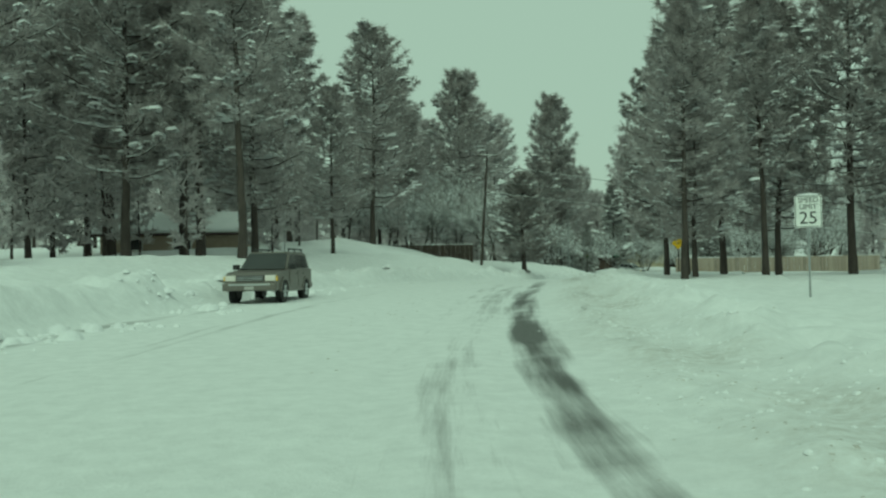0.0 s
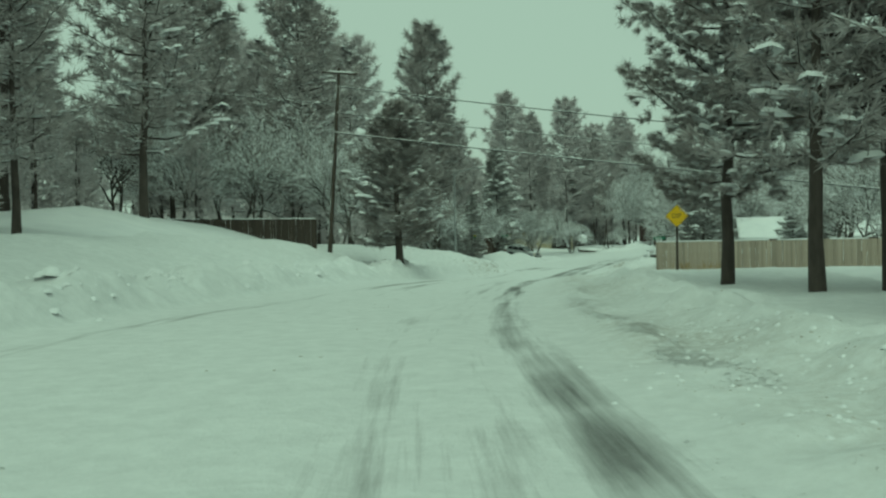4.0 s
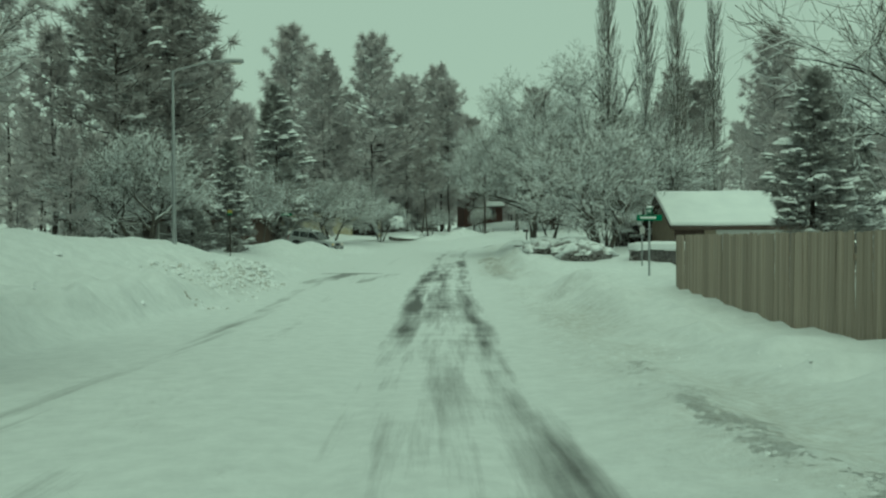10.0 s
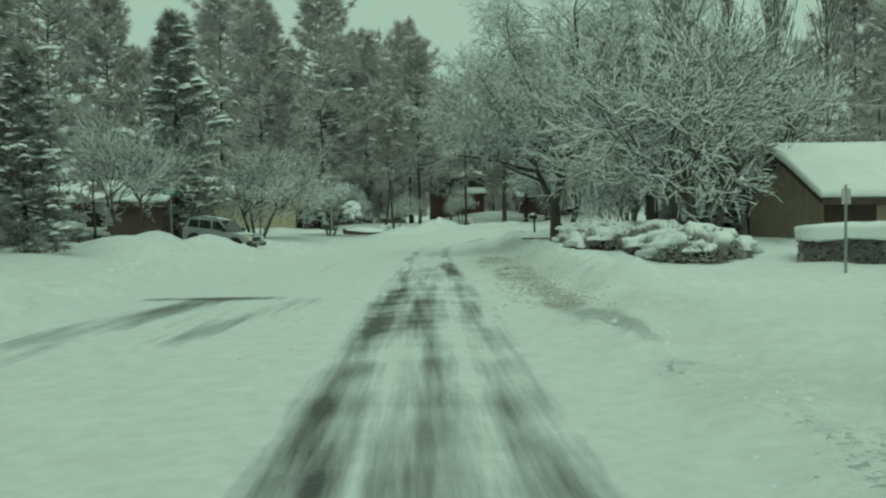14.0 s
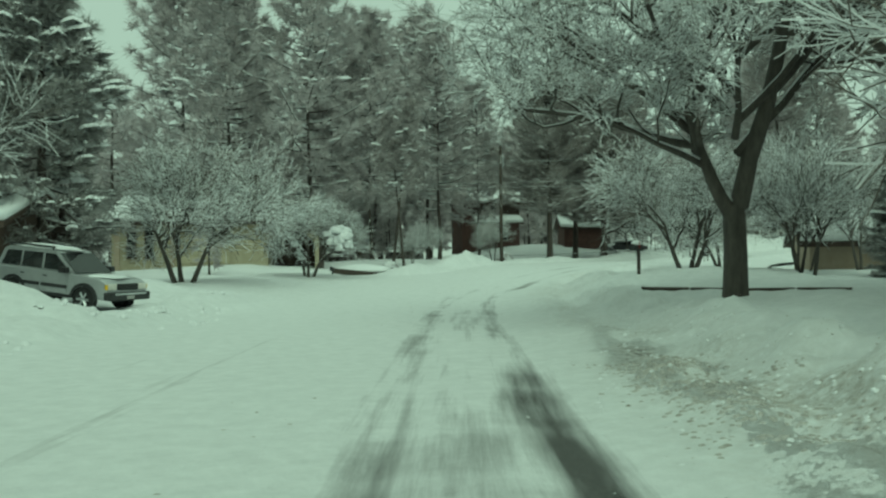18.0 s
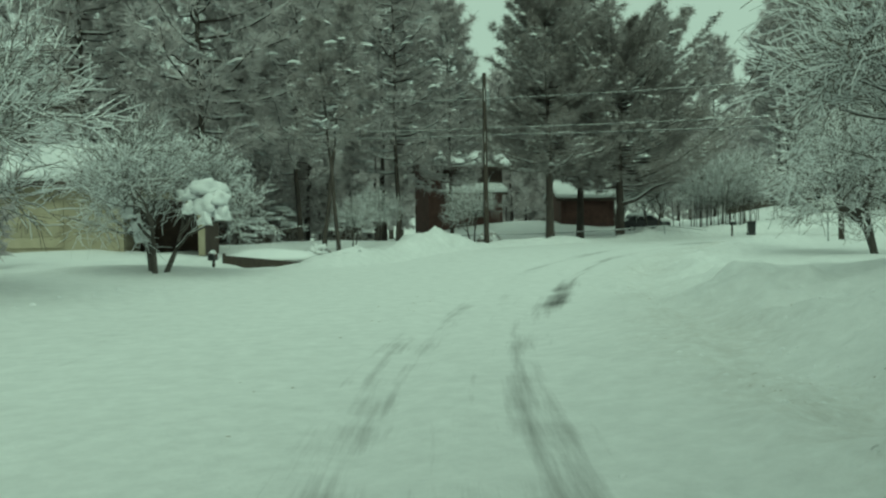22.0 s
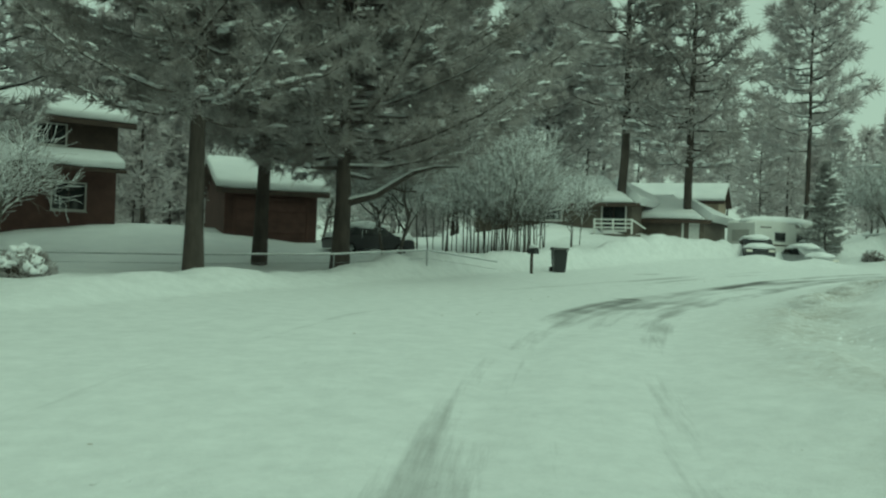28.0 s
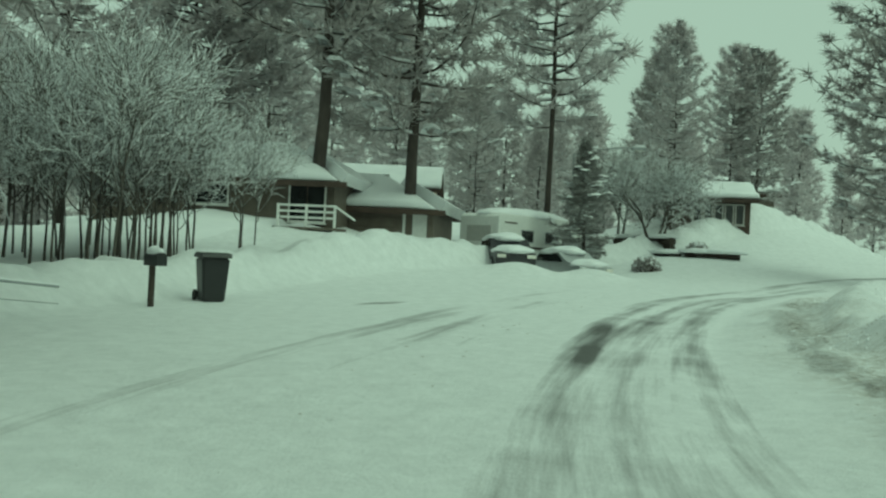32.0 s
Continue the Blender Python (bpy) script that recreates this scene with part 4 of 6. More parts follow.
ELM = broadleaf("elm_tree", "large bare elm with snow along its spreading limbs", 19, 1.0, 41, 0.0, 6, 1, 0.3, kids=4, up=0.25, droop=0.1, limbs=ELM_LIMBS, taper=0.8, snow=1.3)
ELM.matrix_world = pose(50, 137.9, on_ground(50, 137.9))
copy_thing(ELM, pose(54.2, 135.2, on_ground(54.2, 135.2), 0, 0, 38) @ Matrix.Diagonal((1.12, 1.12, 1.12, 1)))
SMALL = [broadleaf("fruit_tree", "small bare tree bowed under snow", 6, 1.0, sd, 0.0, 5, 3, 0.12, 0.5, 0.3, 4, droop=0.08) for sd in (51, 52)]
plant(SMALL, [(41.2, 166.4, 1.35), (49.7, 174.2, 1.0), (47.8, 124.6, 1.2), (59.6, 151.2, 1.05), (18.7, 127.1, 1.0), (130.5, 188.9, 0.95), (72.5, 163.5, 0.8)], tree_rng)
laden = next(o for o in scene.objects if o.name.startswith("fruit_tree") and abs(o.matrix_basis.translation.x - 49.7) < 0.1)
for clump in (((1.2, -2.5, 2.7, 0.5, 0.45, 0.34), (0.8, -2.2, 2.55, 0.42, 0.35, 0.3), (1.55, -2.7, 2.4, 0.34, 0.36, 0.4), (1.25, -2.6, 2.1, 0.4, 0.36, 0.42), (1.6, -2.9, 1.9, 0.26, 0.24, 0.36), (0.75, -2.4, 2.1, 0.24, 0.24, 0.3), (1.1, -2.9, 1.75, 0.18, 0.2, 0.34)),
              ((-1.3, -1.1, 2.4, 0.3, 0.2, 0.22), (-1.0, -0.9, 2.0, 0.22, 0.2, 0.3), (-0.7, -0.7, 1.6, 0.2, 0.18, 0.34), (-0.5, -0.5, 1.2, 0.22, 0.2, 0.3))):
    bm = bmesh.new()
    for k, lob in enumerate(clump):
        lump(*lob, k + 3, 3, 0.9, bm)
    part("snow_clump", bm, SNOW, laden, "heavy clump of snow caught in the branches", smooth=True).matrix_local = laden.matrix_basis.to_3x3().normalized().to_4x4().inverted()
THICKET = [broadleaf("bare_tree", "frosted bare tree in a snowy thicket", 7, 1.0, sd, 0.0, 4, 2, 0.10, 0.35, 0.3, 5) for sd in (71, 72)]
plant(THICKET, [(1, 101, 1.3), (-4, 97, 1.15), (7, 99, 1.0), (9, 105, 1.1), (-9, 101, 1.3), (-1, 108, 1.5), (4, 104, 1.3), (-6, 106, 1.4), (44.5, 96, 1.5), (67, 196, 0.5), (61.5, 186, 0.35), (74, 196, 0.6), (92, 199, 0.8), (97.5, 210.5, 0.75), (99.5, 213, 0.9), (95.5, 214, 0.8), (57, 131, 1.2), (52, 129.5, 1.1),
               (134, 191.5, 0.8), (36, 80, 1.0), (30, 150, 0.9), (39.8, 86.6, 1.2), (61.5, 146.5, 0.7), (63, 148.5, 0.75), (66, 151.0, 0.7), (68.5, 150, 0.75)], tree_rng, "snowy thicket")
ASPEN = [broadleaf("aspen_tree", "thin dark-stemmed young tree with a snowy top", 7, 0.7, sd, 0.0, 4, 1, 0.05, up=0.9, kids=4, stem=0.5) for sd in (81, 82, 83)]
asp_rng = random.Random(3)
plant(ASPEN, [(100.9 + 3.7 * asp_rng.uniform(-1, 1) + 0.06 * k, 200.5 + 3.2 * asp_rng.uniform(-1, 1) - 0.03 * k, asp_rng.uniform(0.75, 1.2)) for k in range(-29, 30)], tree_rng, "grove of young trees")


def poplar(seed):
    """A tall, narrow, bare poplar: limbs that climb close to the stem."""
    rng = np.random.default_rng(seed)
    root = thing("poplar_tree", Matrix(), "tall slender bare poplar dusted with snow", "tree")
    stem = [(0.15 * math.sin(h * 0.3), 0.1 * math.cos(h * 0.4), h - 0.5, 0.15 * (1 - 0.9 * h / 24)) for h in range(0, 25, 3)]
    twigs = []
    for i in range(260):
        h = rng.uniform(3, 22)
        az, length = rng.uniform(0, 6.28), rng.uniform(1.5, 4.5) * (1 - 0.5 * h / 24)
        out = 0.34 * length
        twigs.append([(math.cos(az) * out * f ** 0.6, math.sin(az) * out * f ** 0.6, h + length * f, 0.024 * (1 - 0.7 * f)) for f in (0, 0.3, 0.65, 1)])
        for k in range(4):
            f = rng.uniform(0.3, 1)
            a2 = az + rng.uniform(-1.2, 1.2)
            p = (math.cos(az) * out * f ** 0.6, math.sin(az) * out * f ** 0.6, h + length * f)
            twigs.append([(*p, 0.016), (p[0] + 0.25 * math.cos(a2), p[1] + 0.25 * math.sin(a2), p[2] + rng.uniform(0.5, 1.1), 0.01)])
    mesh_object("trunk", *tubes([stem], 7), GREYBARK, root, smooth=True)
    mesh_object("twigwork", *tubes(twigs, 3), TWIG, root)["kind"] = "stuff"
    coat = [[(x + 0.02, y, z + 0.01, 0.8 * r) for x, y, z, r in t] for t in twigs[::2]]
    mesh_object("snow", *tubes(coat, 3), SNOW, root, "snow clinging to the twigs")["kind"] = "stuff"
    return root


plant([poplar(61), poplar(62)], [(53.9, 133, 0.95), (58.6, 134.5, 0.95), (60.9, 133.4, 1.0), (64.5, 133, 0.9)], tree_rng)


# ---- houses ----
def frame_at(x, y, z, rz):
    return pose(x, y, z, 0, 0, rz)


def window(parent, x, y, z, w, h, mat=None, bars=1, name="window"):
    """A window in a front wall that looks to -y: frame, sill and panes."""
    win = part(name, box((x, y - 0.05, z, x + w, y - 0.02, z + h)), DARKWALL, parent)
    part("frame", box((x - 0.07, y - 0.09, z - 0.07, x, y - 0.02, z + h + 0.07), (x + w, y - 0.09, z - 0.07, x + w + 0.07, y - 0.02, z + h + 0.07),
                      (x, y - 0.09, z + h, x + w, y - 0.02, z + h + 0.07), (x, y - 0.09, z - 0.07, x + w, y - 0.02, z)), WHITE if mat is None else mat, win)
    for k in range(bars + 1):
        a, b = x + w * k / (bars + 1), x + w * (k + 1) / (bars + 1)
        part("pane", box((a + 0.025, y - 0.066, z + 0.02, b - 0.025, y - 0.055, z + h - 0.02)), GLASS, win)
    part("sill", box((x - 0.12, y - 0.16, z - 0.13, x + w + 0.12, y - 0.02, z - 0.075), bevel=0.01), WHITE if mat is None else mat, win)
    return win


def garage_door(parent, x, y, z, w, h, mat):
    door = part("garage_door", box((x, y - 0.05, z, x + w, y - 0.02, z + h)), mat, parent)
    for k in range(4):
        part("panel", box((x + 0.04, y - 0.08, z + k * h / 4 + 0.03, x + w - 0.04, y - 0.052, z + (k + 1) * h / 4 - 0.03), bevel=0.012), mat, door)
    part("frame", box((x - 0.12, y - 0.10, z, x, y - 0.02, z + h + 0.12), (x + w, y - 0.10, z, x + w + 0.12, y - 0.02, z + h + 0.12), (x, y - 0.10, z + h, x + w, y - 0.02, z + h + 0.12)), mat if mat in (REDWALL, YELLOWWALL) else WHITE, door)
    return door


def snow_slab(outline, depth, axis, thick, seed=0):
    """Snow on a roof slope: a thick, rounded, slightly uneven slab."""
    bm = prism(outline, depth, axis, bevel=0.0)
    bmesh.ops.subdivide_edges(bm, edges=[e for e in bm.edges if e.calc_length() > 0.8], cuts=5, use_grid_fill=True)
    bmesh.ops.bevel(bm, geom=[e for e in bm.edges if e.is_manifold and e.calc_face_angle(0) > 0.5], offset=min(0.12, thick * 0.4), segments=2, affect="EDGES", profile=0.5)
    for v in bm.verts:
        v.co += Vector((0.05, 0.05, 0.06)) * noise.noise(v.co * 0.9 + Vector((seed, 0, 0)))
    return bm


def gable_house(name, label, x, y, z, rz, w, d, h, rise, wall, ridge="x", over=0.5, snow=0.4, base=1.0, hip=0.0):
    """A house whose front (towards -y of its own frame) runs from 0 to w; ridge along x or y. Returns the thing."""
    house = thing(name, frame_at(x, y, z, rz), label, "house")
    t = 0.15

    def cut(bm):
        """Lean the right end of a roof back to a hip."""
        low = h - rise / (d / 2) * over
        for v in bm.verts:
            if hip and v.co.x > w / 2:
                v.co.x -= hip * max(0, (v.co.z - low) / (h + rise - low))
        return bm

    part("front_wall", box((0, 0, -base, w, t, h)), wall, house)
    part("back_wall", box((0, d - t, -base, w, d, h)), wall, house)
    part("end_wall", box((0, t, -base, t, d - t, h)), wall, house)
    part("end_wall", box((w - t, t, -base, w, d - t, h)), wall, house)
    if ridge == "x":
        m = d / 2
        k = rise / m
        for sgn, e0 in ((-1, -over), (1, d + over)):
            low = h - k * over
            out = [(e0, low), (m, h + rise), (m, h + rise + 0.16), (e0, low + 0.16)]
            bm = prism(out, w + 2 * over, "x")
            bmesh.ops.translate(bm, verts=bm.verts, vec=(w / 2, 0, 0))
            part("roof", cut(bm), DARKWALL, house)
            sl = [(e0 - sgn * 0.03, low + 0.17), (m, h + rise + 0.17), (m, h + rise + 0.17 + snow), (e0 + sgn * 0.02, low + 0.17 + snow * 0.9)]
            bm = snow_slab(sl, w + 2 * over + 0.06, "x", snow, x)
            bmesh.ops.translate(bm, verts=bm.verts, vec=(w / 2, 0, 0))
            part("roof_snow", cut(bm), SNOW, house, "thick snow on the roof", smooth=True)
        if hip:
            low = h - k * over
            e = w + over
            f = e - hip
            bm = bmesh.new()
            q = [(e + 0.02, -over, low + 0.1), (e + 0.02, d + over, low + 0.1), (f, m, h + rise + 0.1)]
            vs = [[bm.verts.new((a - 0.25 * (1 - g), b, c + snow * g)) for a, b, c in q] for g in (0, 1)]
            bm.faces.new(vs[0]), bm.faces.new(vs[1])
            for i in range(3):
                bm.faces.new((vs[0][i], vs[0][(i + 1) % 3], vs[1][(i + 1) % 3], vs[1][i]))
            part("hip_snow", bm, SNOW, house)
        for ex in (t / 2, w - t / 2):
            bm = prism([(0, h), (d, h), (m, h + rise)], t, "x")
            bmesh.ops.translate(bm, verts=bm.verts, vec=(ex, 0, 0))
            part("gable", cut(bm), wall, house)
        part("fascia", box((-over, -over - 0.03, h - k * over - 0.06, w + over, -over, h - k * over + 0.17)), DARKWALL, house)
    else:
        m = w / 2
        k = rise / m
        for sgn, e0 in ((-1, -over), (1, w + over)):
            low = h - k * over
            bm = prism([(e0, low), (m, h + rise), (m, h + rise + 0.16), (e0, low + 0.16)], d + 2 * over, "y")
            bmesh.ops.translate(bm, verts=bm.verts, vec=(0, d / 2, 0))
            part("roof", bm, DARKWALL, house)
            bm = snow_slab([(e0, low + 0.17), (m, h + rise + 0.17), (m, h + rise + 0.17 + snow), (e0, low + 0.17 + snow * 0.9)], d + 2 * over + 0.06, "y", snow, y)
            bmesh.ops.translate(bm, verts=bm.verts, vec=(0, d / 2, 0))
            part("roof_snow", bm, SNOW, house, "thick snow on the roof", smooth=True)
        for ey in (t / 2, d - t / 2):
            bm = prism([(0, h), (w, h), (m, h + rise)], t, "y")
            bmesh.ops.translate(bm, verts=bm.verts, vec=(0, ey, 0))
            part("gable", bm, wall, house)
    return house


# low house beside the side street, garage to the front
h = gable_house("house", "low tan house with two white garage doors and a snow-covered roof", 52.3, 122.2, -2.2, -25.5, 17, 9, 2.45, 1.9, TANWALL, over=0.7, snow=0.38)
part("recess_wall", box((-0.3, -0.03, 0, 1.7, 0.0, 2.3)), DARKWALL, h)
garage_door(h, 2.6, 0, 0.0, 4.2, 1.95, WHITE)
garage_door(h, 7.6, 0, 0.0, 4.2, 1.95, WHITE)
part("lintel", box((1.7, -0.12, 2.08, 17, -0.0, 2.45)), DARKWALL, h)
chimney = part("chimney", box((10.4, 3.4, 2.6, 11.6, 4.4, 4.9), bevel=0.03), TANWALL, h)
part("cap", box((10.3, 3.3, 4.9, 11.7, 4.5, 5.0)), DARKWALL, chimney)
part("snow_cap", lump(11, 3.9, 5.02, 0.75, 0.65, 0.3, 3), SNOW, chimney, smooth=True)

# yellow house behind the fruit trees, with an arched porch at its end
h = gable_house("house", "yellow stucco house with an arched porch and snowy roof", 39.7, 190.9, -0.75, -23, 11.2, 9, 3.1, 1.7, YELLOWWALL, over=0.6, snow=0.4)
for wx in (1.2, 2.5):
    window(h, wx, 0, 0.5, 0.55, 2.2, DARKWALL, 0)
garage_door(h, 5.0, 0, 0.0, 3.6, 2.1, YELLOWWALL)
part("pilaster", box((0.2, -0.12, -0.5, 0.6, -0.0, 3.0)), TANWALL, h)
part("pilaster", box((4.3, -0.12, -0.5, 4.6, -0.0, 3.0)), TANWALL, h)
porch = thing("porch", frame_at(50.0, 186.7, -1.2, -23), "dark porch with a yellow arched front under snow", "porch")
arch = [(0, 0), (0.28, 0)] + [(2.0 - 1.72 * math.cos(a), 1.7 + 1.0 * math.sin(a)) for a in np.linspace(0, math.pi, 13)] + [(3.72, 0), (4.0, 0), (4.0, 3.1), (0, 3.1)]
part("arch", prism(arch, 0.25, "y"), YELLOWWALL, porch)
part("side_wall", box((3.85, 0.13, 0, 4.0, 3.6, 3.1)), DARKWALL, porch)
part("back_wall", box((0, 3.45, 0, 3.85, 3.6, 3.1)), DARKWALL, porch)
part("roof", box((-0.3, -0.5, 3.1, 4.4, 3.9, 3.25)), DARKWALL, porch)
part("snow", lump(2.05, 1.7, 3.3, 2.5, 2.4, 0.5, 8, 3), SNOW, porch, "snow heaped on the porch roof", smooth=True)

# two-storey red-brown house with a pent roof between its floors, and its garage
h = gable_house("house", "two-storey red-brown wooden house, snow on both roofs", 79.36, 213.99, 0.6, -9.8, 7.0, 4.5, 5.4, 1.0, REDWALL, over=0.7, snow=0.45)
pent = part("pent_roof", prism([(-1.5, 2.75), (0, 3.35), (0, 3.5), (-1.5, 2.9)], 5.8, "x"), DARKWALL, h)
pent.location = (4.1, 0, 0)
cap = part("pent_snow", snow_slab([(-1.52, 2.92), (0, 3.52), (0, 3.95), (-1.5, 3.35)], 5.7, "x", 0.4, 5), SNOW, h, "thick snow on the lower roof", smooth=True)
cap.location = (4.1, 0, 0)
part("dark_band", box((1.2, -0.04, 3.0, 7.0, 0, 5.4)), DARKWALL, h)
window(h, 4.0, 0, 0.95, 1.5, 1.25, PALE)
window(h, 3.2, -0.04, 4.0, 1.3, 0.95, PALE)
g = gable_house("garage", "red-brown garage with a snow-covered roof", 89.7, 208.5, 0.2, -25, 4.7, 6.5, 2.7, 1.3, REDWALL, over=0.5, snow=0.45)
garage_door(g, 0.55, 0, 0.0, 3.6, 2.2, REDWALL)

# house on the hill with a porch rail, and its lower garage wing
h = gable_house("house", "grey-brown house on a snowy rise with a white porch rail", 111.2, 210.4, 1.55, -75.6, 10.9, 8, 2.1, 1.5, GREYWALL, over=0.7, snow=0.42, hip=3.0)
window(h, 4.6, 0, 0.95, 1.6, 1.0, None)
window(h, 9.0, 0, 0.35, 1.5, 1.75, None, 1, "patio_door")
rail = thing("porch_rail", frame_at(111.2, 210.4, 1.6, -75.6), "white wooden porch rail half sunk in snow", "railing")
for px_ in (8.9, 10.1, 11.3):
    part("post", box((px_ - 0.05, -1.35, -0.6, px_ + 0.05, -1.25, 0.95), bevel=0.01), WHITE, rail)
for pz in (0.35, 0.6, 0.85):
    part("rail", box((8.9, -1.32, pz, 11.3, -1.28, pz + 0.09)), WHITE, rail)
part("stair_rail", rod((11.3, -1.3, 0.9), (12.2, -1.5, 0.35), 0.045), WHITE, rail)
part("deck", box((8.7, -1.4, -0.1, 11.5, -0.02, 0.0)), GREYWALL, rail)
g = gable_house("garage", "grey-brown garage wing with a wide pale door", 116.25, 202.2, 1.0, -75.6, 5.6, 7, 1.75, 1.25, GREYWALL, over=0.6, snow=0.45, hip=2.6)
garage_door(g, 0.9, 0, 0.0, 3.3, 1.75, GREYWALL)
part("side_door", box((4.65, -0.05, 0.0, 5.3, -0.01, 1.8)), WHITE, g)

# far houses on the next rise
h = gable_house("house", "dark house with tall windows under a snowy roof", 135.4, 188.8, 2.85, -80, 4.6, 8, 2.0, 1.0, DARKWALL, over=0.4, snow=0.35)
for k in range(5):
    window(h, 1.4 + 0.6 * k, 0, 0.6, 0.4, 1.1, PALE, 0)
h = gable_house("house", "distant house with a snow-covered roof", 154.5, 188.5, 5.2, -82, 5, 7, 1.6, 1.2, GREYWALL, over=0.5, snow=0.35)
window(h, 2, 0, 0.7, 1.2, 0.9)
h = gable_house("house", "tan house far behind the pines", 133, 213, 2.6, -70, 9, 7, 2.6, 1.4, TANWALL, over=0.5, snow=0.3)
window(h, 3, 0, 0.9, 1.3, 1.0)
# brown house behind the first pines
h = gable_house("house", "long brown house among pines with a snowy roof", -27, 73.5, 0.9, 6, 12, 7, 2.2, 1.5, TANWALL, over=0.6, snow=0.35)
window(h, 6, 0, 0.8, 1.4, 0.9)
window(h, 2, 0, 0.8, 1.4, 0.9)
# grey garage behind the trees at the side street
g = gable_house("garage", "grey garage behind snowy trees", 14.5, 144.5, -1.7, -24, 9, 7, 2.5, 1.2, PALEWALL, over=0.4, snow=0.35)
garage_door(g, 2.5, 0, 0, 4.5, 2.1, PALEWALL)
h = gable_house("house", "dark low house behind a parked car", 25, 164, -1.4, -24, 9, 7, 2.4, 1.2, DARKWALL, over=0.5, snow=0.38)
window(h, 4, 0, 0.8, 1.3, 1.0)
# house through the trees on the corner
h = gable_house("house", "tan house half hidden by bare trees", 68.5, 153, -2.4, -40, 8, 7, 2.4, 1.3, TANWALL, over=0.5, snow=0.35)


# ---- street furniture ----
def glyphs(text, size, mat, parent, at, turn=(90, 0, 0), name="lettering"):
    cu = bpy.data.curves.new(name, "FONT")
    cu.body, cu.size, cu.align_x, cu.align_y, cu.extrude = text, size, "CENTER", "CENTER", 0.002
    tmp = bpy.data.objects.new(name, cu)
    scene.collection.objects.link(tmp)
    me = bpy.data.meshes.new_from_object(tmp.evaluated_get(bpy.context.evaluated_depsgraph_get()))
    bpy.data.objects.remove(tmp)
    me.materials.clear()
    me.materials.append(mat)
    ob = new(name, me)
    ob.parent = parent
    ob.matrix_local = pose(*at, *turn)
    return ob


def plate(w, h, r=0.04, t=0.006):
    pts = []
    for cx, cy, a0 in ((w / 2 - r, h / 2 - r, 0), (-w / 2 + r, h / 2 - r, 90), (-w / 2 + r, -h / 2 + r, 180), (w / 2 - r, -h / 2 + r, 270)):
        pts += [(cx + r * math.cos(radians(a0 + k * 22.5)), cy + r * math.sin(radians(a0 + k * 22.5))) for k in range(5)]
    return prism(pts, t, "y")


def speed_sign(x, y, rz, top, scale=1.0):
    z = on_ground(x, y, 0.2)
    s = thing("speed_limit_sign", frame_at(x, y, z, rz), "white speed limit 25 sign on a steel post in snow", "road sign", "speed limit signs")
    part("post", box((-0.03, 0.01, -0.3, 0.03, 0.05, top - z - 0.02)), STEEL, s)
    h, w = 0.92 * scale, 0.74 * scale
    c = top - z - h / 2
    face = part("plate", plate(w, h), SIGNWHITE, s)
    face.location = (0, 0, c)
    border = plate(w * 0.95, h * 0.96, 0.035, 0.002)
    b = part("border", border, BLACK, face)
    b.location = (0, -0.0045, 0)
    b = part("inner_face", plate(w * 0.90, h * 0.925, 0.03, 0.002), SIGNWHITE, face)
    b.location = (0, -0.007, 0)
    for txt, size, dz in (("SPEED", 0.20, 0.32), ("LIMIT", 0.20, 0.13), ("25", 0.50, -0.2)):
        glyphs(txt, size * scale, BLACK, face, (0, -0.0105, dz * scale))
    part("snow", lump(0, 0.01, top - z + 0.01, w * 0.4, 0.05, 0.05, 2, 2), SNOW, s, smooth=True)
    return s


speed_sign(11.4, 23.4, -24, 1.65)
speed_sign(80.9, 172.8, -45, 1.25, 0.95)

z = on_ground(21.2, 71.9, 0.2)
s = thing("warning_sign", frame_at(21.2, 71.9, z, -22), "yellow diamond sign reading DIP on a wooden post", "road sign")
part("post", box((-0.05, 0.02, -0.4, 0.05, 0.11, 1.98 - z - 0.1)), POLEWOOD, s)
face = part("plate", plate(0.76, 0.76, 0.05), SIGNYELLOW, s)
face.matrix_local = pose(0, 0, 1.98 - z - 0.54, 0, 45, 0)
b = part("border", plate(0.71, 0.71, 0.045, 0.002), BLACK, face)
b.location = (0, -0.0045, 0)
b = part("inner_face", plate(0.68, 0.68, 0.04, 0.002), SIGNYELLOW, face)
b.location = (0, -0.007, 0)
glyphs("DIP", 0.30, BLACK, s, (0, -0.012, 1.98 - z - 0.54))


def street_sign(x, y, rz, top, second=True):
    z = on_ground(x, y, 0.2)
    s = thing("street_name_sign", frame_at(x, y, z, rz), "green street name blades on a grey post", "street sign", "street name signs")
    part("post", rod((0, 0, -0.3), (0, 0, top - z), 0.035), STEEL, s)
    blade = part("blade", box((-0.42, -0.01, top - z, 0.42, 0.01, top - z + 0.2), bevel=0.003), SIGNGREEN, s)
    part("writing", box((-0.3, -0.014, top - z + 0.07, 0.22, -0.0105, top - z + 0.14)), SIGNWHITE, blade)
    if second:
        blade = part("blade", box((-0.01, -0.42, top - z + 0.22, 0.01, 0.42, top - z + 0.42), bevel=0.003), SIGNGREEN, s)
        part("writing", box((-0.014, -0.3, top - z + 0.29, -0.0105, 0.25, top - z + 0.36)), SIGNWHITE, blade)
    part("snow", lump(0, 0, top - z + (0.43 if second else 0.2), 0.1, 0.25, 0.06, 4), SNOW, s, smooth=True)


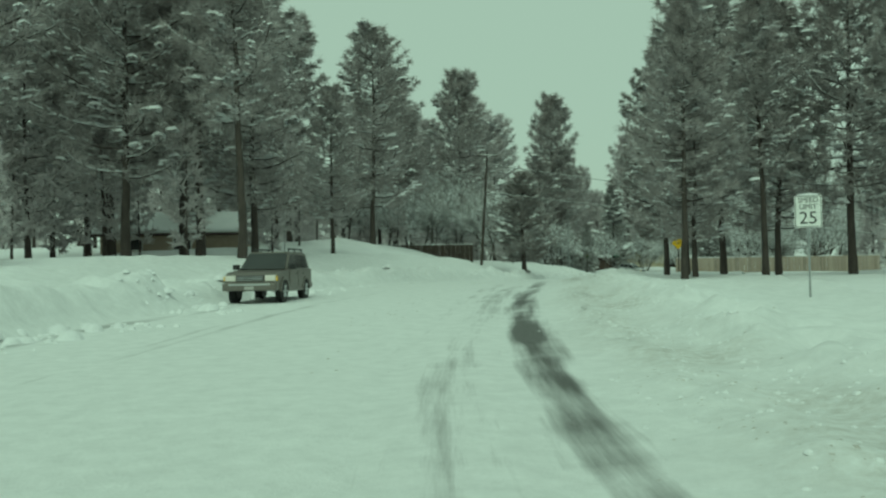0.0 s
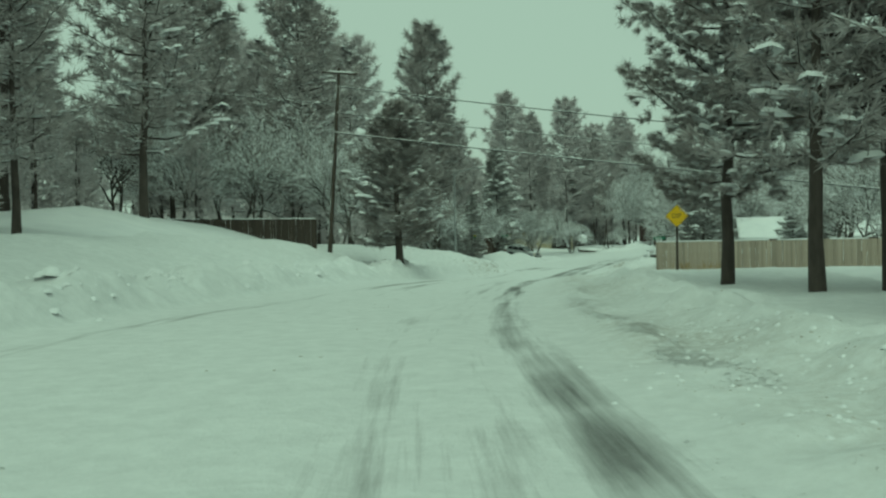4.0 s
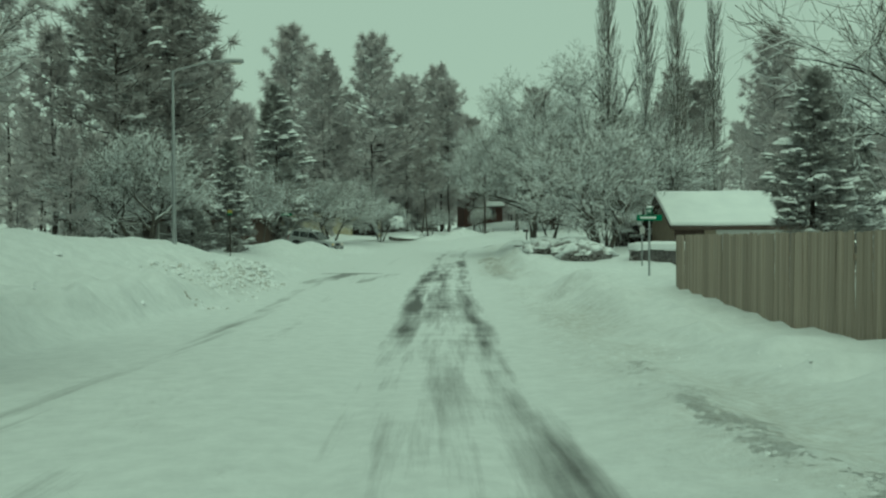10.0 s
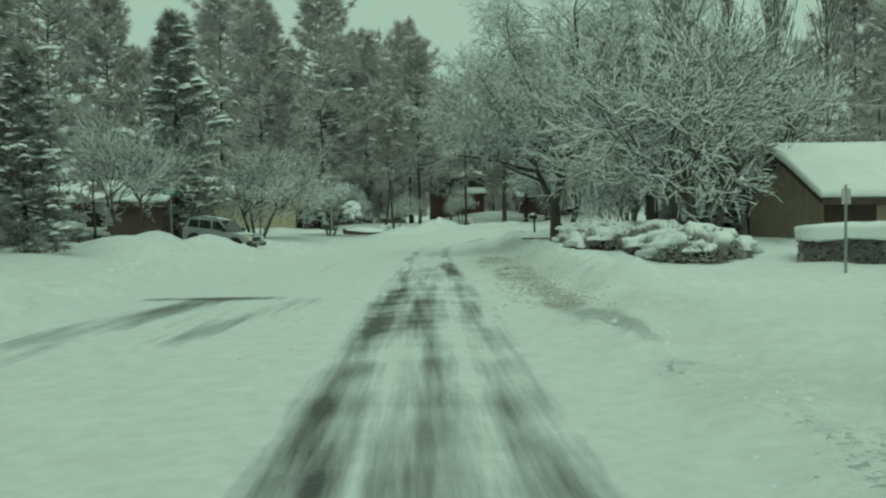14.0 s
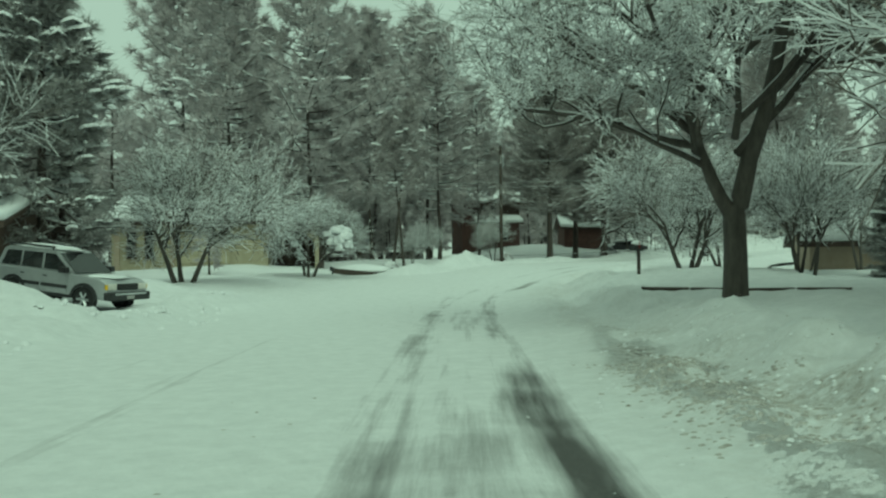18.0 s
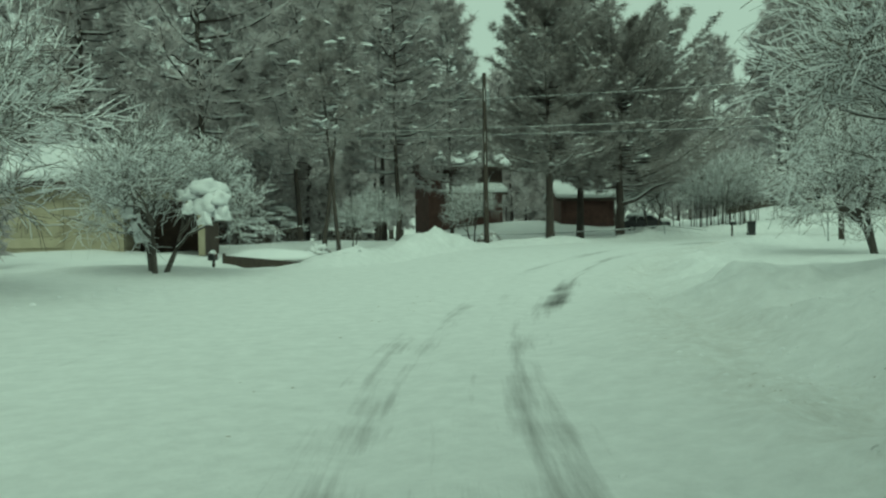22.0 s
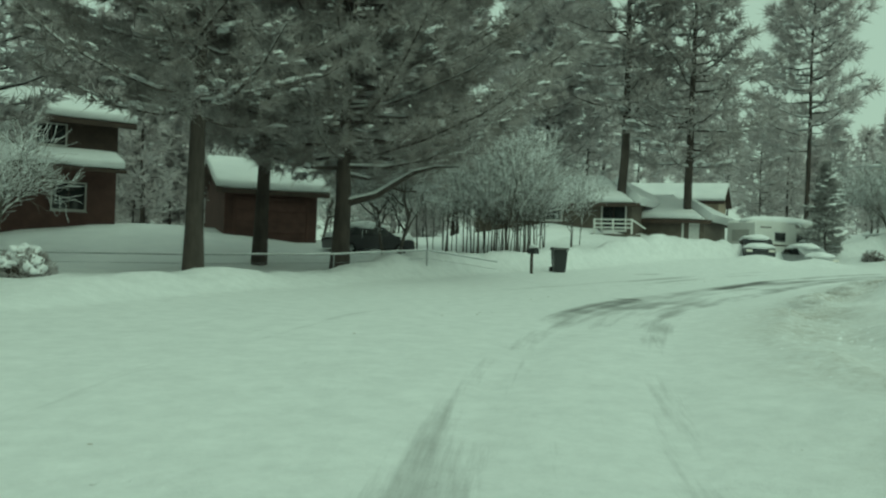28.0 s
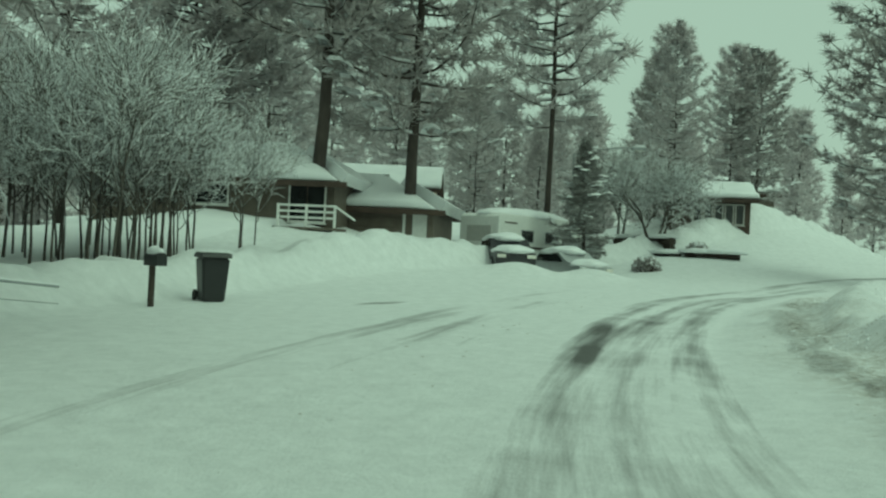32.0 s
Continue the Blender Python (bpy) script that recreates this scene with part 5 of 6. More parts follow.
street_sign(31.7, 97.8, -25, 0.35)
street_sign(31.8, 147.2, -25, 1.1, False)
z = on_ground(23.4, 127, 0.2)
s = thing("notice_sign", frame_at(23.4, 127, z, -24), "yellow and green rectangular notice on a thin post", "sign")
part("post", rod((0, 0, -0.3), (0, 0, 1.25 - z), 0.03), POLEWOOD, s)
part("board", box((-0.14, -0.03, 1.02 - z, 0.14, -0.01, 1.17 - z), bevel=0.004), DULLYELLOW, s)
part("lower_board", box((-0.14, -0.03, 0.9 - z, 0.14, -0.01, 1.01 - z), bevel=0.004), SIGNGREEN, s)
for x, y, top, what in ((43.3, 114, 0.25, "thin snow stake with a reflector beside the street"), (-9.6, 61.2, 3.0, "small back-turned sign on a post on the bank")):
    z = on_ground(x, y, 0.2)
    s = thing("marker_post", frame_at(x, y, z, 0), what, "post")
    part("post", rod((0, 0, -0.3), (0, 0, top - z), 0.035), STEEL, s)
    part("plate", box((-0.16, -0.02, top - z - 0.5, 0.16, 0.0, top - z - 0.1), bevel=0.004), PALE, s)


def street_lamp(x, y, top, rz, arm=2.4):
    z = on_ground(x, y, 0.2)
    s = thing("street_lamp", frame_at(x, y, z, rz), "grey steel street lamp with a curved arm", "street lamp", "street lamps")
    h = top - z
    part("pole", rod((0, 0, -0.3), (0, 0, h - 0.3), 0.10, 0.06), STEEL, s)
    bm, last = bmesh.new(), Vector((0, 0, h - 0.35))
    for k in range(1, 9):
        f = k / 8
        nxt = Vector((arm * f, 0, h - 0.35 + 0.45 * math.sin(f * 1.6)))
        rod(last, nxt, 0.035, bm=bm)
        last = nxt
    part("arm", bm, STEEL, s)
    head = part("head", box((arm - 0.1, -0.14, h + 0.0, arm + 0.65, 0.14, h + 0.17), bevel=0.05), STEEL, s)
    part("lens", box((arm + 0.1, -0.1, h - 0.05, arm + 0.55, 0.1, h - 0.002), bevel=0.02), LAMPGLASS, head)
    part("snow", lump(arm + 0.28, 0, h + 0.17, 0.34, 0.13, 0.07, 6), SNOW, s, smooth=True)


street_lamp(18.4, 112.3, 7.0, -24, 2.3)
street_lamp(125.5, 192.4, 6.6, -70, 3.0)


def utility_pole(x, y, top, lean=(0, 0), rz=0, arms=True, can=False, r=0.15):
    z = on_ground(x, y, 0.3)
    h = top - z
    s = thing("utility_pole", frame_at(x, y, z, rz), "dark wooden utility pole streaked with snow", "utility pole", "utility poles")
    up = lambda f: Vector((lean[0] * f, lean[1] * f, h * f))
    part("shaft", rod((0, 0, -0.5), up(1), r, r * 0.62, 12), POLEWOOD, s, smooth=False)
    bm = bmesh.new()
    for k in (0, 1, 3, 4, 6):
        a, b = up(0.12 + k * 0.12), up(0.12 + k * 0.12 + 0.07)
        rod(a + Vector((-r * 0.75, -r * 0.3, 0)), b + Vector((-r * 0.7, -r * 0.3, 0)), 0.018, 0.012, 5, bm)
    part("clinging_snow", bm, SNOW, s)["kind"] = "stuff"
    if arms:
        c = up(1) - Vector((0, 0, 0.35))
        part("crossarm", box((c.x - 1.1, c.y - 0.16, c.z - 0.06, c.x + 1.1, c.y - 0.05, c.z + 0.06), bevel=0.01), POLEWOOD, s)
        part("crossarm_snow", lump(c.x, c.y - 0.1, c.z + 0.06, 1.0, 0.08, 0.08, 9), SNOW, s, smooth=True)
        for k in (-1, -0.45, 0.45, 1):
            part("insulator", rod((c.x + k, c.y - 0.1, c.z + 0.06), (c.x + k, c.y - 0.1, c.z + 0.2), 0.035, 0.045, 8), PALE, s)
    if can:
        part("transformer", rod((0.32, 0, h - 1.9), (0.32, 0, h - 1.0), 0.2, 0.2, 14), STEEL, s)
        part("transformer_snow", lump(0.32, 0, h - 1.0, 0.19, 0.19, 0.13, 10), SNOW, s, smooth=True)
    return s


utility_pole(5.7, 87.1, 11.2, (0.9, 0.2), 10)
utility_pole(70.4, 187.8, 9.0, (0, 0), 40, False, True, 0.17)
utility_pole(83.3, 174.0, 9.3, (0.1, 0), 40, False)


def wire(a, b, sag, r=0.018):
    s = thing("overhead_wire", Matrix(), "sagging overhead wire with a little snow", "wire", "overhead wires")
    a, b = Vector(a), Vector(b)
    pts = [a.lerp(b, k / 16) - Vector((0, 0, sag * 4 * (k / 16) * (1 - k / 16))) for k in range(17)]
    mesh_object("strand", *tubes([[(*p, r) for p in pts]], 5), BLACK, s)
    mesh_object("wire_snow", *tubes([[(p.x, p.y, p.z + r, r * 0.8) for p in pts]], 4), SNOW, s)


wire((6.4, 87.1, 10.0), (36, 58.8, 2.4), 0.2, 0.025)
wire((6.3, 87.1, 8.4), (38, 66.0, 2.6), 0.2)
wire((6.2, 87.1, 7.2), (36, 68.3, 1.8), 0.1, 0.03)
wire((6.3, 87.2, 8.9), (-40, 66, 11), 0.5)
for za, zb, sg in ((7.5, 7.35, 0.1), (5.8, 5.5, 0.06), (5.4, 5.0, 0.06)):
    wire((70.4, 187.8, za), (83.3, 174.0, zb), sg)
    wire((70.4, 187.8, za), (49.5, 196.0, za + 0.5), 0.4)
    wire((83.3, 174.0, zb), (118, 150, zb + 1.5), 0.4)


def mailbox(x, y, rz, label, post=1.0):
    z = on_ground(x, y, 0.1)
    s = thing("mailbox", frame_at(x, y, z, rz), label, "mailbox", "mailboxes")
    part("post", box((-0.05, -0.05, -0.4, 0.05, 0.05, post), bevel=0.01), POLEWOOD, s)
    pts = [(-0.12, 0)] + [(-0.12 * math.cos(a), 0.16 + 0.12 * math.sin(a)) for a in np.linspace(0, math.pi, 9)] + [(0.12, 0)]
    body = part("box", prism(pts, 0.5, "y"), DARKPLASTIC, s)
    body.location = (0, -0.1, post)
    d = part("door", prism([(a * 0.95, b * 0.95 + 0.005) for a, b in pts], 0.012, "y"), DARKPLASTIC, body)
    d.location = (0, -0.258, 0)
    part("flag", box((0.125, 0.0, 0.1, 0.135, 0.03, 0.36)), REDLENS, body)
    part("snow", lump(0, -0.1, post + 0.27, 0.14, 0.26, 0.14, x), SNOW, s, smooth=True)


mailbox(55.9, 149.6, -80, "dark mailbox on a post in the snow bank")
mailbox(95.4, 193.8, -20, "dark mailbox beside a wheeled bin", 0.95)
mailbox(52.6, 178.4, -30, "small dark box on a short post", 0.4)

# wheeled rubbish bin
z = on_ground(97.3, 193.7, 0.02)
s = thing("rubbish_bin", frame_at(97.3, 193.7, z, -40), "dark wheeled rubbish bin standing in snow", "bin")
bm = box((-0.3, -0.33, 0, 0.3, 0.33, 1.0))
for v in bm.verts:
    k = 0.82 + 0.22 * v.co.z
    v.co.x, v.co.y = v.co.x * k, v.co.y * k
bmesh.ops.bevel(bm, geom=bm.edges[:], offset=0.04, segments=2, affect="EDGES")
part("body", bm, DARKPLASTIC, s)
part("lid", prism([(-0.42, 1.0), (0.4, 1.0), (0.42, 1.04), (0.2, 1.12), (-0.38, 1.1)], 0.68, "x", 0.015), DARKPLASTIC, s)
part("handle", rod((-0.28, 0.42, 1.0), (0.28, 0.42, 1.0), 0.018), DARKPLASTIC, s)
for wx in (-0.3, 0.3):
    part("wheel", rod((wx - 0.03, 0.3, 0.13), (wx + 0.03, 0.3, 0.13), 0.13, sides=14), RUBBER, s)


# ---- fences ----
def board_fence(name, a, b, bottoms, tops, mat, label, board=0.145, snow=True, seed=0, back=1):
    """Upright boards between two points, each its own piece, with rails and posts behind."""
    rng = random.Random(seed)
    a, b = Vector(a), Vector(b)
    length = (b - a).length
    way = (b - a) / length
    f = thing(name, Matrix(), label, "fence")
    n = int(length / board)
    rz = math.atan2(way.y, way.x)
    base = box((-board / 2 + 0.004, -0.011, 0, board / 2 - 0.004, 0.011, 1), bevel=0.0)
    shared = bpy.data.meshes.new("board")
    base.to_mesh(shared)
    base.free()
    shared.materials.append(mat)
    for k in range(n):
        u = (k + 0.5) / n
        p = a + way * (length * u)
        lo, hi = bottoms[0] * (1 - u) + bottoms[1] * u, tops[0] * (1 - u) + tops[1] * u
        ob = new("board", shared)
        ob.parent = f
        ob.matrix_local = Matrix.Translation((p.x, p.y, lo)) @ Euler((rng.gauss(0, 0.006), rng.gauss(0, 0.008), rz + rng.gauss(0, 0.01))).to_matrix().to_4x4() @ Matrix.Diagonal((1, 1, hi - lo + rng.gauss(0, 0.012), 1))
    side = Vector((-way.y, way.x)) * 0.06 * back
    for h in (0.2, 0.8):
        q = [Vector((*(e + side), bo * (1 - h) + to * h)) for e, bo, to in ((a, bottoms[0], tops[0]), (b, bottoms[1], tops[1]))]
        part("rail", rod(q[0], q[1], 0.045, sides=4), mat, f)
    for k in range(int(length / 2.4) + 1):
        u = min(1, k * 2.4 / length)
        p = a + way * length * u + side * 1.8
        lo, hi = bottoms[0] * (1 - u) + bottoms[1] * u, tops[0] * (1 - u) + tops[1] * u
        part("post", rod((p.x, p.y, lo - 0.4), (p.x, p.y, hi - 0.05), 0.06, sides=6), mat, f)
    if snow:
        k = 0
        while k < length - 1:
            m = rng.uniform(1.5, 4)
            p0, p1 = a + way * k, a + way * min(length, k + m)
            h0 = tops[0] + (tops[1] - tops[0]) * k / length
            h1 = tops[0] + (tops[1] - tops[0]) * min(length, k + m) / length
            part("snow_cap", rod((p0.x, p0.y, h0 + 0.01), (p1.x, p1.y, h1 + 0.01), 0.035, sides=7), SNOW, f)
            k += m + rng.uniform(0.2, 1.5)
    return f


board_fence("wooden_fence", (22.3, 76.8), (29.8, 94.0), (-1.75, -2.3), (0.22, -0.08), TANWOOD, "weathered tan board fence stained with rust, snow at its foot", snow=False, seed=1, back=-1)
board_fence("wooden_fence", (22.35, 76.7), (39.5, 74.9), (-1.8, -1.8), (0.22, 0.2), TANWOOD, "weathered tan board fence behind a yellow sign", seed=2)
board_fence("wooden_fence", (5.1, 91.6), (-9.5, 93.2), (-0.3, 0.6), (2.12, 2.3), DARKWOOD, "dark brown board fence on top of the snow bank", 0.16, seed=3, back=-1)

cl = thing("wire_fence", Matrix(), "low wire fence with a top rail in deep snow", "fence")
run = [(72.5, 200.5), (76.7, 199.8), (81.0, 197.3), (84.9, 194.6), (88.6, 193.6), (92.5, 193.4)]
for (xa, ya), (xb, yb) in zip(run, run[1:]):
    za, zb = on_ground(xa, ya) + 0.62, on_ground(xb, yb) + 0.62
    part("rail", rod((xa, ya, za), (xb, yb, zb), 0.025), STEEL, cl)
    part("strand", rod((xa, ya, za - 0.3), (xb, yb, zb - 0.3), 0.008, sides=5), STEEL, cl)
    part("rail_snow", rod((xa, ya, za + 0.03), (xb, yb, zb + 0.03), 0.022, sides=6), SNOW, cl)
    part("post", rod((xa, ya, za - 1.2), (xa, ya, za + 0.08), 0.032), STEEL, cl)

# low timber edgings of the yards
for n_, (xa, ya), (xb, yb), lo, hi, lab in (("edging", (50.6, 142.4), (54.0, 137.9), 0, 0, "dark timber edging below a snowy yard"), ("low_wall", (132.5, 191.4), (129.6, 187.8), 1.0, 2.3, "low dark timber wall capped with snow on the slope"),
                                            ("low_wall", (129.5, 191.1), (128.0, 187.2), 0.4, 1.45, "low dark wall along the yard capped with snow"), ("edging", (127.8, 186.9), (128.5, 184.3), 0.5, 1.55, "dark edging along the yard")):
    w = thing(n_, Matrix(), lab, "wall")
    if hi == 0:
        for k in range(4):
            p0, p1 = ((xa + (xb - xa) * f, ya + (yb - ya) * f) for f in (k / 4, (k + 1) / 4 - 0.01))
            part("timber", rod((*p0, on_ground(*p0) + 0.04), (*p1, on_ground(*p1) + 0.04), 0.07, sides=6), DARKWOOD, w)
        continue
    for k in range(3):
        h0, h1 = lo + (hi - lo) * k / 3, lo + (hi - lo) * (k + 1) / 3
        part("timber", rod((xa, ya, (h0 + h1) / 2), (xb, yb, (h0 + h1) / 2), (h1 - h0) * 0.56, sides=8), DARKWOOD, w)
    for k in range(3):
        f = (k + 0.5) / 3
        part("snow_cap", lump(xa + (xb - xa) * f, ya + (yb - ya) * f, hi, 0.75, 0.8, 0.22, k), SNOW, w, smooth=True)


# ---- hedge and bushes under snow ----
def bush(x, y, w, h, seed, snowy=0.8):
    rng = np.random.default_rng(seed)
    z = on_ground(x, y, 0.05)
    s = thing("snowy_bush", frame_at(x, y, z, rng.uniform(0, 360)), "dark bush bowed under a cap of snow", "bush", "bushes under snow")
    n = int(220 * w)
    p = rng.normal(0, 1, (n, 3))
    p /= np.linalg.norm(p, axis=1)[:, None]
    p[:, 2] = np.abs(p[:, 2])
    v, f = tufts(p * np.array([w * 0.5, w * 0.5, h * 0.8]), p, 0.22, 5, 0.03, rng)
    mesh_object("foliage", v.tolist(), f.tolist(), NEEDLES, s)["kind"] = "stuff"
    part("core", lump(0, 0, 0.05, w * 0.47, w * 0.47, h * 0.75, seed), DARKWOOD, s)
    for k in range(13):
        a = 2.4 * k + rng.uniform(-0.4, 0.4)
        q = (0.06 + 0.35 * (k / 12) ** 0.6) * w
        r = w * rng.uniform(0.12, 0.21)
        part("snow_cap", lump(q * math.cos(a), q * math.sin(a), h * (0.95 - 0.55 * (q / w / 0.41) ** 2) - 0.4 * r, r * rng.uniform(1.05, 1.4), r * 1.1, r * 0.8 * snowy, seed + k, 3, 0.8), SNOW, s, smooth=True)


hedge = [(44.0, 126.3), (43.4, 124.2), (46.5, 126.8), (43.5, 121.5), (43.0, 119.0)]
for k, (x, y) in enumerate(hedge):
    bush(x, y, 2.3 + 0.5 * math.sin(k * 2.1), 0.95 + 0.2 * math.cos(k * 1.7), 100 + k)
for k, (x, y, w, h) in enumerate(((58.9, 184.2, 1.4, 1.0), (30.5, 79.0, 1.4, 1.0), (73.8, 193.5, 1.3, 0.8), (128.4, 186.4, 1.1, 0.8), (27.5, 152.5, 1.4, 1.1), (122.4, 188.0, 1.1, 0.7), (57, 133.5, 3.0, 2.6), (59.5, 136.2, 3.2, 3.0), (62.3, 140, 3.2, 2.8), (64.5, 143.5, 3.0, 2.4), (51, 196, 2.6, 2.0), (55.5, 198, 3.0, 2.4), (59, 196.5, 2.4, 1.8), (61.5, 199.5, 3.0, 2.6), (65.5, 198.5, 2.6, 2.0), (57.5, 202, 3.2, 3.0), (63, 204, 3.2, 3.0), (53, 202, 3.0, 2.8), (68, 203, 2.8, 2.4), (48.5, 201, 3.0, 2.6))):
    bush(x, y, w, h, 130 + k, 1.1 if w < 2 else 0.5)


def clipped_hedge(xa, ya, xb, yb, width, h, seed):
    """A cut hedge: twiggy sides of many small leaves and a deep, uneven slab of snow."""
    rng = np.random.default_rng(seed)
    length = math.hypot(xb - xa, yb - ya)
    z = on_ground((xa + xb) / 2, (ya + yb) / 2, 0.1)
    s = thing("clipped_hedge", frame_at(xa, ya, z, math.degrees(math.atan2(yb - ya, xb - xa))), "clipped dark hedge under a thick slab of snow", "hedge")
    bm = box((0, -width / 2 + 0.08, 0, length, width / 2 - 0.08, h - 0.05))
    bmesh.ops.subdivide_edges(bm, edges=bm.edges[:], cuts=5, use_grid_fill=True)
    for v in bm.verts:
        v.co += Vector((0.08, 0.08, 0.06)) * noise.noise(v.co * 2.0)
    part("core", bm, TWIG, s)
    n = int(1300 * length * h)
    q = np.stack([rng.uniform(0, length, n), rng.choice([-0.5, 0.5], n) * width, rng.uniform(0.05, h, n)], 1)
    ends = rng.uniform(0, 1, n) < 0.15
    q[ends, 0], q[ends, 1] = rng.choice([0, length], ends.sum()), rng.uniform(-0.5, 0.5, ends.sum()) * width
    w = np.stack([np.where(ends, np.sign(q[:, 0] - length / 2), 0), np.where(ends, 0, np.sign(q[:, 1])), 0.3 + 0 * q[:, 0]], 1)
    v, f = tufts(q - w * 0.1, w, 0.16, 3, 0.02, rng)
    mesh_object("foliage", v.tolist(), f.tolist(), NEEDLES, s)["kind"] = "stuff"
    bm = box((-0.08, -width / 2 - 0.06, h - 0.06, length + 0.08, width / 2 + 0.06, h + 0.44))
    bmesh.ops.subdivide_edges(bm, edges=bm.edges[:], cuts=9, use_grid_fill=True)
    for v in bm.verts:
        edge = max(abs(v.co.y) / (width / 2), abs(v.co.x - length / 2) / (length / 2))
        if v.co.z > h:
            v.co.z -= 0.2 * max(0, edge - 0.55)
        v.co += Vector((0.05, 0.08, 0.09)) * noise.noise(v.co * Vector((0.9, 1.4, 1.4)) + Vector((seed, 0, 0)))
    part("snow_slab", bm, SNOW, s, "rounded slab of snow", smooth=True)


clipped_hedge(44.6, 116.6, 48.3, 110.9, 1.1, 0.85, 5)
grass_rng = np.random.default_rng(17)
for gx_, gy_ in ((22.6, 74.2), (21.9, 72.6), (23.8, 74.6), (24.6, 74.8)):
    p = np.c_[grass_rng.normal(0, 0.18, (26, 2)), np.zeros(26)]
    v, f = tufts(p, np.tile([0, 0, 1.2], (26, 1)), 0.5, 2, 0.008, grass_rng, 0.6)
    g = mesh_object("dry_grass", v.tolist(), f.tolist(), DRYGRASS)
    g.location = (gx_, gy_, on_ground(gx_, gy_, 0.02))
    tagged(g, "tuft of dry tan grass poking from snow", "grass", kind="stuff")


# ---- vehicles ----
def wheel(parent, x, y, r, w=0.24):
    t = part("wheel", rod((x, y - w / 2, r), (x, y + w / 2, r), r * 0.62, sides=18), BLACK, parent)
    bm = bmesh.new()
    ring = [(r * 0.64, -w / 2 + 0.02), (r * 0.93, -w / 2), (r, -w / 2 + 0.05), (r, w / 2 - 0.05), (r * 0.93, w / 2), (r * 0.64, w / 2 - 0.02)]
    rows = []
    for k in range(24):
        a = 2 * math.pi * k / 24
        rows.append([bm.verts.new((x + c * math.cos(a), y + o, r + c * math.sin(a))) for c, o in ring])
    for k in range(24):
        for j in range(6):
            bm.faces.new((rows[k][j], rows[k][(j + 1) % 6], rows[(k + 1) % 24][(j + 1) % 6], rows[(k + 1) % 24][j]))
    part("tyre", bm, RUBBER, t, smooth=True)
    side = -1 if y < 0 else 1
    bm = bmesh.new()
    for k in range(6):
        a = 2 * math.pi * k / 6
        rod((x + 0.05 * math.cos(a), y + side * w * 0.47, r + 0.05 * math.sin(a)), (x + r * 0.6 * math.cos(a), y + side * w * 0.5, r + r * 0.6 * math.sin(a)), 0.035, 0.045, 5, bm)
    rod((x, y + side * w * 0.42, r), (x, y + side * w * 0.53, r), 0.07, sides=10, bm=bm)
    part("rim", bm, CHROME, t)


